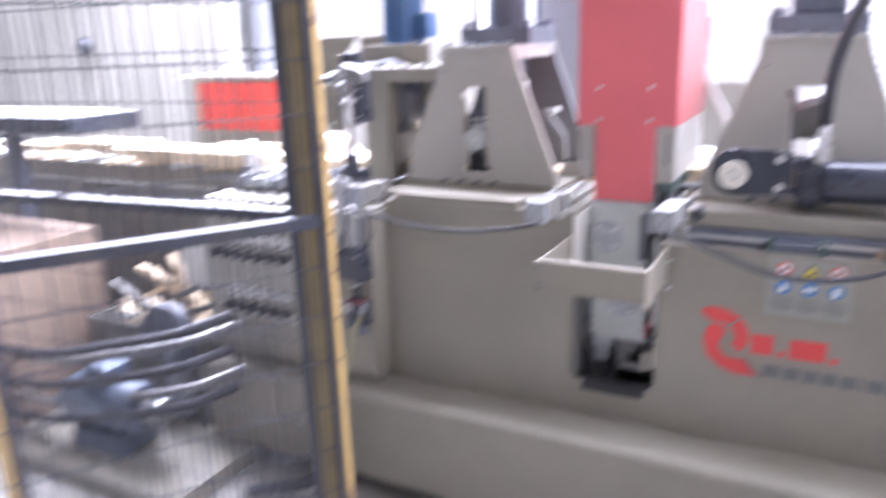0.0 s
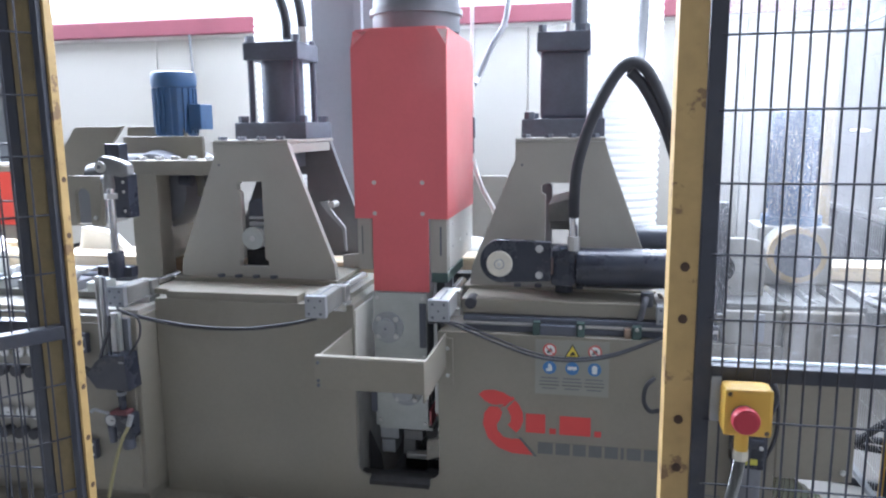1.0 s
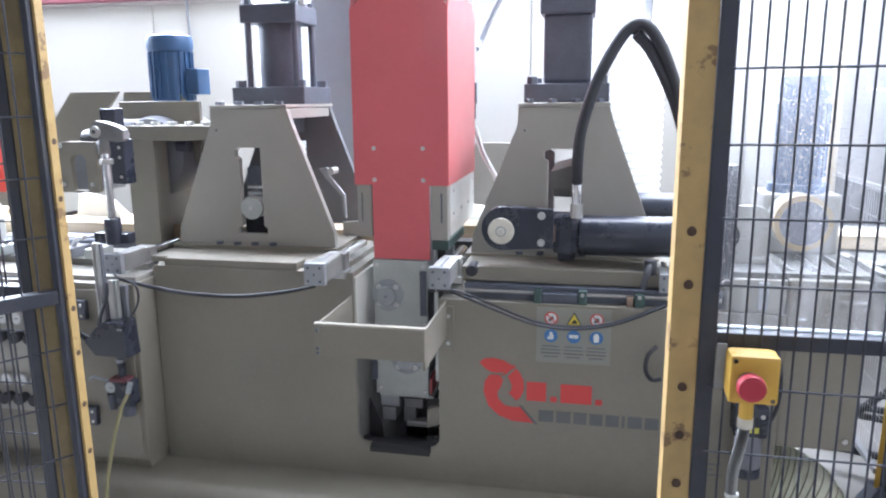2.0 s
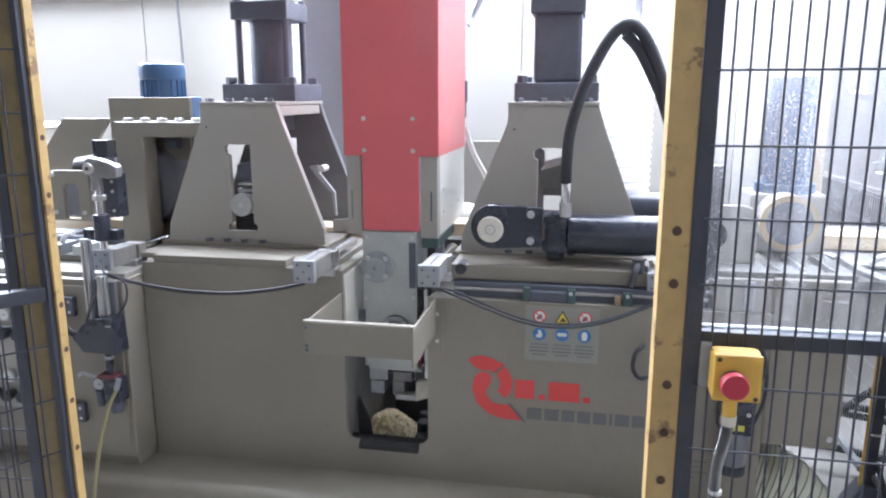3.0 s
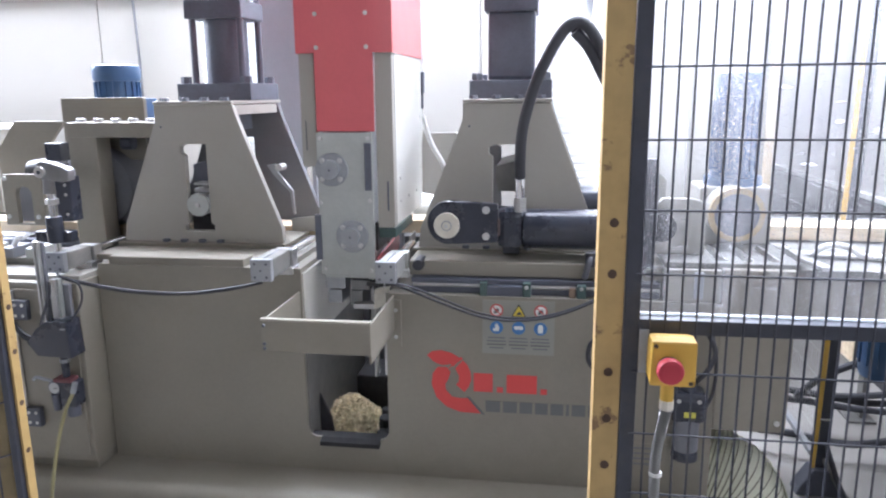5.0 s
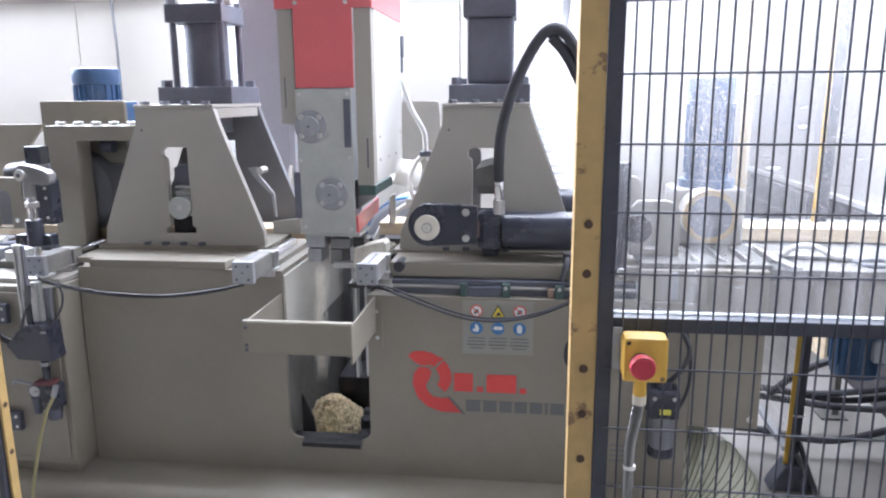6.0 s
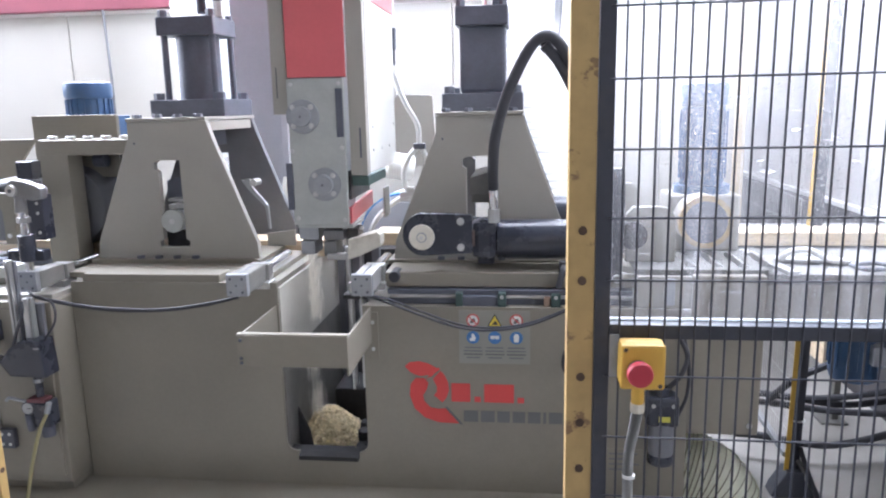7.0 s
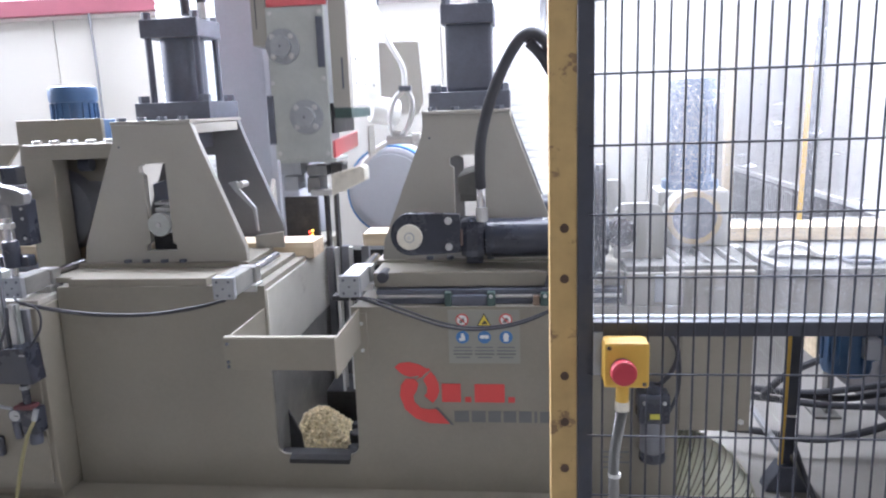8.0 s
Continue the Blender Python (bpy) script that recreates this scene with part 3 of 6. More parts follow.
# ---- printed marks on the front ----
def front_prints():
    y = 2.3695
    logo = thing("logo_print", (-0.03, 2.369, 0.70), "red saw-shaped maker's mark with a grey bar line", "logo")

    part("mark", PR([(-0.196, 0.777), (-0.182, 0.789), (-0.155, 0.793), (-0.125, 0.786), (-0.098, 0.770), (-0.120, 0.745), (-0.128, 0.752), (-0.150, 0.748), (-0.166, 0.752), (-0.180, 0.760)], "y", y - 0.0015, y), REDL, logo)
    part("mark", PR([(-0.092, 0.765), (-0.080, 0.752), (-0.070, 0.730), (-0.068, 0.705), (-0.076, 0.683), (-0.088, 0.668), (-0.112, 0.690), (-0.104, 0.700), (-0.103, 0.716), (-0.114, 0.740)], "y", y - 0.0015, y), REDL, logo)
    part("mark", PR([(-0.165, 0.742), (-0.140, 0.742), (-0.128, 0.728), (-0.134, 0.706), (-0.144, 0.690), (-0.142, 0.672), (-0.124, 0.652), (-0.100, 0.648), (-0.078, 0.650), (-0.038, 0.604), (-0.100, 0.606), (-0.140, 0.620), (-0.170, 0.648), (-0.184, 0.690), (-0.180, 0.722)], "y", y - 0.0015, y), REDL, logo)
    part("mark", PR([(-0.140, 0.735), (-0.134, 0.741), (-0.098, 0.776), (-0.092, 0.770)], "y", y - 0.003, y - 0.0018), REDL, logo)
    part("mark", PR([(-0.082, 0.655), (-0.074, 0.655), (-0.028, 0.602), (-0.037, 0.602)], "y", y - 0.003, y - 0.0018), GREYP, logo)
    # plain red blocks for the letters, plain grey bars for the word
    for x0, x1, z1 in ((-0.061, -0.006, 0.728), (0.006, 0.024, 0.688), (0.034, 0.120, 0.727), (0.130, 0.149, 0.688)):
        part("red_block", B((x0, x1, y - 0.0015, y, 0.672, z1)), REDL, logo)
    x = -0.026
    for w in (0.046, 0.044, 0.040, 0.040, 0.040, 0.012, 0.042, 0.040):
        bw = w - 0.004
        part("grey_bar", B((x, x + bw, y - 0.0015, y, 0.611, 0.645)), GREYP, logo)
        x += w + 0.004
    s = thing("safety_sticker", (0.065, 2.369, 0.80), "clear sticker sheet with six round and triangular safety signs", "sticker")
    part("film", B((-0.036, 0.166, y - 0.0012, y, 0.790, 0.948)), SHEET, s)
    yy = y - 0.0014
    for i, x in enumerate((0.004, 0.066, 0.127)):
        if i == 1:
            sg = part("sign", PR([(x - 0.021, 0.901), (x + 0.021, 0.901), (x, 0.939)], "y", yy - 0.001, yy), BLACKINK, s, "yellow warning triangle")
            part("sign_fill", PR([(x - 0.0165, 0.9035), (x + 0.0165, 0.9035), (x, 0.933)], "y", yy - 0.002, yy - 0.0012), YELINK, sg)
            part("symbol", PR([(x - 0.008, 0.907), (x + 0.009, 0.907), (x + 0.006, 0.914), (x + 0.001, 0.918), (x - 0.004, 0.912)], "y", yy - 0.003, yy - 0.0022), BLACKINK, sg)
        else:
            sg = part("sign", C((x, yy, 0.919), (x, yy - 0.001, 0.919), 0.0185, seg=28), REDINK, s, "round red prohibition sign")
            part("sign_fill", C((x, yy - 0.0012, 0.919), (x, yy - 0.002, 0.919), 0.0145, seg=28), WHITEINK, sg)
            part("symbol", PR([(x - 0.009, 0.912), (x - 0.002, 0.910), (x + 0.008, 0.918), (x + 0.004, 0.926), (x - 0.004, 0.922)], "y", yy - 0.003, yy - 0.0022), GREYP, sg)
            part("symbol", PR([(x - 0.0125, 0.929), (x - 0.010, 0.931), (x + 0.0125, 0.909), (x + 0.010, 0.907)], "y", yy - 0.004, yy - 0.0032), REDINK, sg)
        sg = part("sign", C((x, yy, 0.868), (x, yy - 0.001, 0.868), 0.0185, seg=28), BLUEINK, s, "round blue mandatory sign")
        if i == 0:
            poly = [(x - 0.009, 0.858), (x + 0.006, 0.858), (x + 0.008, 0.868), (x + 0.002, 0.880), (x - 0.004, 0.879), (x - 0.004, 0.866), (x - 0.010, 0.866)]
        elif i == 1:
            poly = [(x - 0.013, 0.866), (x - 0.012, 0.874), (x + 0.012, 0.874), (x + 0.013, 0.866), (x + 0.004, 0.863), (x, 0.867), (x - 0.004, 0.863)]
        else:
            poly = [(x - 0.006, 0.856), (x + 0.006, 0.856), (x + 0.008, 0.872), (x + 0.004, 0.880), (x - 0.004, 0.880), (x - 0.008, 0.872)]
        part("symbol", PR(poly, "y", yy - 0.002, yy - 0.0012), WHITEINK, sg)
        for j in range(4):
            w = (0.024, 0.027, 0.027, 0.02)[j]
            part("text_bar", B((x - w, x + w, yy - 0.0008, yy, 0.836 - j * 0.010, 0.840 - j * 0.010)), GREYP if j == 2 else BACKGREY, s)

    p = thing("rating_plate", (0.42, 2.369, 0.55), "small beige rating plate with faint grey lines", "plate")
    part("plate", B((0.385, 0.50, y - 0.0012, y, 0.458, 0.54)), BEIGE, p)
    for k in range(4):
        part("text_bar", B((0.392, 0.392 + (0.08, 0.06, 0.085, 0.05)[k], yy - 0.0006, yy + 0.0001, 0.523 - k * 0.016, 0.528 - k * 0.016)), BACKGREY, p)


front_prints()


# ---- clamp presses ----
def press_frame(cx, left):
    """Two tapered plates under a bolted top plate."""
    p = thing("clamp_press", (cx, 2.8, 1.038), "beige tapered steel clamp press with a window in its front plate", "press", "clamp presses on the machine")
    out = [(cx + u, v) for u, v in ((-0.27, 1.04), (0.275, 1.04), (0.274, 1.07), (0.272, 1.10), (0.145, 1.44), (0.13, 1.488), (-0.13, 1.488), (-0.13, 1.44),
                                    (-0.155, 1.378), (-0.175, 1.328), (-0.262, 1.11), (-0.268, 1.07))]
    hole = [(cx + u, v) for u, v in ((-0.054, 1.088), (0.044, 1.088), (0.046, 1.106), (0.034, 1.114), (0.034, 1.24), (0.034, 1.366), (-0.036, 1.366), (-0.052, 1.358),
                                     (-0.052, 1.338), (-0.04, 1.33), (-0.04, 1.114), (-0.054, 1.106))]
    part("front_plate", PR(out, "y", 2.58, 2.605, 0.0025, hole), BEIGE2, p)
    # Darker grey than the front plate: the shade inside is put into the colour.
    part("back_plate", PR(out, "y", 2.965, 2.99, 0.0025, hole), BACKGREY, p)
    part("top_plate", B((cx - 0.13, cx + 0.132, 2.575, 2.995, 1.4885, 1.499), (cx - 0.128, cx + 0.13, 2.61, 2.96, 1.455, 1.486), bevel=0.002), BEIGE2, p)
    part("foot_plate", B((cx - 0.285, cx + 0.285, 2.56, 3.02, 1.0385, 1.052), bevel=0.002), BEIGE, p)
    for k in range(4):
        hexbolt(p, cx - 0.10 + 0.067 * k, 2.595, 1.499, "z", 0.0145, 0.011, BLACK)
        hexbolt(p, cx - 0.12 + 0.062 * k, 2.57, 1.052, "z", 0.012, 0.010, BLACK)
    hexbolt(p, cx - 0.11, 2.58, 1.42, "y", 0.004, 0.003, BLACK)
    # flange and cylinder
    part("flange", B((cx - 0.128, cx + 0.13, 2.735, 2.985, 1.499, 1.556), bevel=0.004), BLACK, p, "black steel flange")
    for x in (cx - 0.105, cx + 0.108):
        for y in (2.76, 2.96):
            part("nut", C((x, y, 1.556), (x, y, 1.578), 0.018, seg=6, bevel=0.002), BLACK, p)
    if left:
        part("cylinder_barrel", C((cx, 2.86, 1.556), (cx, 2.86, 1.77), 0.072, seg=28), BLACK, p, "black hydraulic cylinder", True)
        for x in (cx - 0.082, cx + 0.085):
            for y in (2.785, 2.935):
                part("tie_rod", C((x, y, 1.55), (x, y, 1.84), 0.011, seg=12), BLACK, p, "", True)
    else:
        part("cylinder_barrel", B((cx - 0.074, cx + 0.074, 2.79, 2.935, 1.556, 1.77), bevel=0.012), BLACK, p, "black square hydraulic cylinder")
    part("cylinder_cap", B((cx - 0.10 if left else cx - 0.085, cx + 0.10 if left else cx + 0.082, 2.765, 2.955, 1.765, 1.825), bevel=0.005), BLACK, p)
    for x in ((cx - 0.082, cx + 0.085) if left else (cx - 0.068, cx + 0.066)):
        part("nut", C((x, 2.785, 1.825), (x, 2.785, 1.847), 0.015, seg=6, bevel=0.002), BLACK, p)
    # ram between the plates
    part("ram_guide", PR([(cx - 0.034, 1.245), (cx + 0.034, 1.245), (cx + 0.034, 1.318), (cx - 0.034, 1.298)], "y", 2.62, 2.93, 0.002), BLACK if left else DUSTY, p)
    part("ram_head", B((cx - 0.06, cx + 0.06, 2.72, 2.9, 1.40, 1.454), bevel=0.004), BLACK, p)
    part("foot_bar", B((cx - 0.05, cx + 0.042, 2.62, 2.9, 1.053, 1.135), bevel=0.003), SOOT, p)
    return p


pl = press_frame(-0.967, True)
pr = press_frame(0.014, False)
part("hose", T([(-0.93, 2.83, 1.84), (-0.94, 2.84, 1.92), (-0.98, 2.86, 2.05), (-1.05, 2.95, 2.4), (-1.1, 3.1, 2.9)], 0.016), RUBBER, pl, "black hydraulic hose", True)
part("hose", T([(-0.87, 2.83, 1.84), (-0.88, 2.84, 1.92), (-0.92, 2.88, 2.08), (-0.98, 2.98, 2.4), (-1.02, 3.1, 2.9)], 0.016), RUBBER, pl, "black hydraulic hose", True)
part("fitting", C((-0.87, 2.83, 1.825), (-0.87, 2.83, 1.875), 0.02, seg=8), STEEL, pl)
part("riser_pipe", C((0.058, 2.85, 1.825), (0.058, 2.85, 2.9), 0.026, seg=18), BLACK, pr, "black riser pipe", True)
part("fitting", C((0.03, 2.80, 1.825), (0.03, 2.80, 1.85), 0.016, seg=8), STEEL, pr)
# spring lever on the open side of the left press
part("lever", PR([(-0.80, 1.285), (-0.77, 1.29), (-0.762, 1.262), (-0.712, 1.20), (-0.708, 1.12), (-0.715, 1.12), (-0.722, 1.195), (-0.775, 1.25)], "y", 2.74, 2.752, 0.001), DISC, pl, "bent steel lever")
part("lever_pivot", C((-0.755, 2.73, 1.278), (-0.755, 2.78, 1.278), 0.012, seg=10), STEEL, pl)
part("side_shelf", PR([(-0.74, 1.053), (-0.64, 1.053), (-0.64, 1.108), (-0.74, 1.096)], "y", 2.79, 2.80, 0.001), BEIGE2, pl)
part("ram_shoe", B((-0.015, 0.045, 2.63, 2.9, 1.22, 1.30), bevel=0.004), DUSTY, pr)

# ram of the left press: it settles at the start
ram = thing("press_ram", (-0.967, 2.70, 1.174), "steel press ram with a round pin end", "ram")
disc(ram, "pin", -0.967, 2.585, 1.174, 0.037, 0.02, PLATE, "round steel pin end")
disc(ram, "pin_centre", -0.967, 2.565, 1.174, 0.008, 0.004, STEEL)
part("shoe", B((-1.0, -0.936, 2.61, 2.92, 1.14, 1.205), bevel=0.004), COLGREY, ram)
part("crosshead", B((-0.999, -0.937, 2.612, 2.92, 1.208, 1.222), (-0.999, -0.937, 2.612, 2.92, 1.232, 1.24), bevel=0.002), STEEL, ram)
part("rod", C((-0.952, 2.80, 1.238), (-0.952, 2.80, 1.43), 0.018, seg=18), CHROME, ram, "", True)


def swing_cylinder():
    """Black hydraulic cylinder lying along the right press."""
    c = thing("hydraulic_cylinder", (0.1, 2.5, 1.05), "black hydraulic cylinder with a pale round pivot and two hoses", "cylinder")
    part("support", B((0.01, 0.06, 2.51, 2.56, 1.05, 1.12), bevel=0.004), CYLBLK, c)
    part("barrel", C((0.07, 2.50, 1.130), (0.42, 2.50, 1.130), 0.057, seg=32, bevel=0.004), CYLBLK, c, "", True)
    part("end_block", B((-0.004, 0.072, 2.45, 2.55, 1.078, 1.190), bevel=0.022), CYLBLK, c)
    n = 16
    arc = [(-0.141 + 0.060 * math.cos(radians(90 + 180 * i / n)), 1.154 + 0.062 * math.sin(radians(90 + 180 * i / n))) for i in range(n + 1)]
    part("clevis", PR(arc + [(0.0, 1.10), (0.0, 1.21)], "y", 2.43, 2.46, 0.003), CYLBLK, c)
    disc(c, "pivot", -0.144, 2.43, 1.148, 0.037, 0.012, CREAM, "pale round pivot cap", 32)
    disc(c, "pivot_ring", -0.144, 2.418, 1.148, 0.015, 0.002, DISC)
    disc(c, "pivot_cap", -0.144, 2.416, 1.148, 0.0115, 0.003, CREAM)
    disc(c, "pivot_centre", -0.144, 2.413, 1.148, 0.006, 0.003, STEEL)
    for z in (1.193, 1.118):
        disc(c, "bolt", -0.032, 2.43, z, 0.011, 0.008, STEEL, "", 14)
    part("bracket", B((-0.02, 0.006, 2.45, 2.48, 1.115, 1.165), bevel=0.003), mat("rusty bracket", (0.17, 0.12, 0.10), 0.6, 0.3, var=0.3, scale=40), c)
    part("rear_barrel", C((0.14, 2.85, 1.150), (0.42, 2.85, 1.150), 0.06, seg=28, bevel=0.004), CYLBLK, c, "", True)
    part("rear_barrel_support", B((0.16, 0.22, 2.82, 2.88, 1.05, 1.10)), CYLBLK, c)
    part("port", C((0.062, 2.46, 1.185), (0.062, 2.46, 1.225), 0.017, seg=8, bevel=0.001), STEEL, c)
    part("ferrule", C((0.063, 2.46, 1.215), (0.061, 2.455, 1.293), 0.0145, seg=16, bevel=0.002), CHROME, c, "", True)
    part("hose", T([(0.061, 2.455, 1.285), (0.062, 2.42, 1.34), (0.070, 2.40, 1.43), (0.103, 2.40, 1.545), (0.155, 2.40, 1.65), (0.197, 2.40, 1.692), (0.238, 2.41, 1.678), (0.282, 2.43, 1.60), (0.325, 2.46, 1.48), (0.40, 2.5, 1.2), (0.43, 2.55, 1.12)], 0.0155, 12), RUBBER, c, "thick black hydraulic hose", True)
    part("hose", T([(0.20, 2.42, 1.672), (0.235, 2.43, 1.635), (0.270, 2.44, 1.575), (0.315, 2.47, 1.48), (0.37, 2.5, 1.3), (0.40, 2.53, 1.12)], 0.0148, 12), RUBBER, c, "thick black hydraulic hose", True)
    part("hose", T([(0.205, 2.42, 1.677), (0.23, 2.6, 1.70), (0.25, 2.8, 1.8), (0.27, 3.0, 2.1), (0.3, 3.2, 2.8)], 0.0165, 10), RUBBER, c, "", True)
    return c


swing_cylinder()


# ---- pneumatic stops ----
def stop_unit(x0, x1, y, z0, z1, length, rod_to, label, metal=None):
    s = thing("stop_actuator", ((x0 + x1) / 2, y, z0), label, "actuator", "pneumatic stops on the deck")
    w = x1 - x0
    part("end_cap", B((x0, x1, y, y + 0.02, z0, z1), bevel=0.003), DISC, s)
    part("body", B((x0 + 0.003, x1 - 0.003, y + 0.02, y + length, z0 + 0.003, z1 - 0.003), bevel=0.006), metal or ALU, s)
    part("groove", B((x0 + w * 0.46, x0 + w * 0.54, y + 0.03, y + length - 0.01, z1 - 0.0045, z1 - 0.002)), BLACK, s)
    for dx in (0.22, 0.78):
        for dz in (0.2, 0.8):
            disc(s, "screw", x0 + w * dx, y, z0 + (z1 - z0) * dz, 0.004, 0.002, BLACK, "", 8)
    disc(s, "screw", x0 + w * 0.5, y, z0 + (z1 - z0) * 0.5, 0.003, 0.002, BLACK, "", 8)
    part("mount", B((x0 + 0.006, x1 + 0.012, y + length - 0.03, y + length + 0.03, z0 - 0.012, z0 + 0.008), bevel=0.002), STEEL, s)
    part("clamp", B((x0 + 0.004, x1 + 0.004, y + length, y + length + 0.04, z0 + 0.006, z1 - 0.006), bevel=0.003), STEEL, s)
    part("rod", C(((x0 + x1) / 2, y + length + 0.03, (z0 + z1) / 2), ((x0 + x1) / 2, rod_to, (z0 + z1) / 2), 0.017, seg=18), CHROME, s, "chromed guide tube", True)
    return s


stop_unit(-1.306, -1.250, 2.28, 1.012, 1.072, 0.14, 2.62, "dusty aluminium pneumatic stop beside the air cylinder", DUSTY)
stop_unit(-0.658, -0.598, 2.23, 1.018, 1.080, 0.16, 2.66, "dusty aluminium pneumatic stop at the slot edge", DUSTY)
stop_unit(-0.322, -0.264, 2.28, 1.009, 1.070, 0.15, 2.66, "aluminium pneumatic stop with a bright top at the slot")
stop_unit(0.285, 0.335, 2.36, 1.005, 1.055, 0.08, 2.56, "small aluminium pneumatic stop at the deck end")


def cable(name, pts, r, label, material=RUBBER, category="cable"):
    return tagged(put(name, T(pts, r, 8), material, None, "", True), label, category)


cable("signal_cable", [(-1.27, 2.27, 1.02), (-1.227, 2.25, 1.006), (-1.05, 2.25, 0.978), (-0.876, 2.25, 0.973), (-0.739, 2.25, 0.990), (-0.63, 2.245, 1.014)], 0.0037, "thin black cable sagging between two stops")
cable("signal_cable", [(-1.27, 2.272, 1.02), (-1.227, 2.255, 1.0), (-1.05, 2.253, 0.971), (-0.876, 2.254, 0.968), (-0.739, 2.252, 0.985), (-0.63, 2.245, 1.012)], 0.003, "thin black cable sagging between two stops")
cable("signal_cable", [(-0.295, 2.29, 1.01), (-0.258, 2.33, 0.988), (-0.147, 2.33, 0.946), (-0.037, 2.33, 0.910), (0.062, 2.33, 0.902), (0.174, 2.33, 0.922), (0.30, 2.33, 0.978)], 0.0037, "thin black cable sagging below the deck")
cable("signal_cable", [(-0.295, 2.29, 1.01), (-0.24, 2.335, 0.99), (-0.147, 2.337, 0.955), (-0.037, 2.337, 0.917), (0.062, 2.337, 0.907), (0.174, 2.337, 0.926), (0.30, 2.34, 0.978)], 0.003, "thin black cable sagging below the deck")
cable("signal_cable", [(0.285, 2.35, 0.86), (0.262, 2.33, 0.84), (0.258, 2.33, 0.80), (0.275, 2.34, 0.77), (0.30, 2.36, 0.765)], 0.006, "short black cable loop on the front")
lever = thing("clamp_lever", (0.26, 2.4, 1.045), "black clamping lever on the deck", "lever")
part("hub", C((0.262, 2.40, 1.045), (0.262, 2.40, 1.085), 0.017, seg=14, bevel=0.003), RUBBER, lever, "", True)
part("arm", T([(0.262, 2.40, 1.075), (0.255, 2.375, 1.06), (0.242, 2.36, 1.015)], 0.009, 10), RUBBER, lever, "", True)


# ---- column and lifting head ----
def column():
    c = thing("head_column", (-0.9, 3.25, 0.0), "tall grey painted steel column behind the head", "column")
    part("shaft", B((-0.985, -0.70, 3.2, 3.6, 0.0, 4.38), bevel=0.008), COLGREY, c)
    part("ridge", B((-0.80, -0.77, 3.17, 3.2, 1.0, 4.3), bevel=0.004), COLGREY, c)
    part("gusset", PR([(2.99, 1.04), (3.2, 1.04), (3.2, 1.30), (3.12, 1.18), (3.02, 1.12)], "x", -0.80, -0.785), BEIGE2, c)
    part("sensor_bar", B((-0.705, -0.58, 3.02, 3.05, 1.04, 1.20), bevel=0.004), DARKIN, c)
    for x, z, mm in ((-0.615, 1.067, LEDR), (-0.606, 1.056, LEDY), (-0.604, 1.072, LEDY), (-0.613, 1.052, LEDR)):
        part("indicator", C((x, 3.02, z), (x, 3.014, z), 0.004, seg=10), mm, c, "lit indicator")
    return c


column()


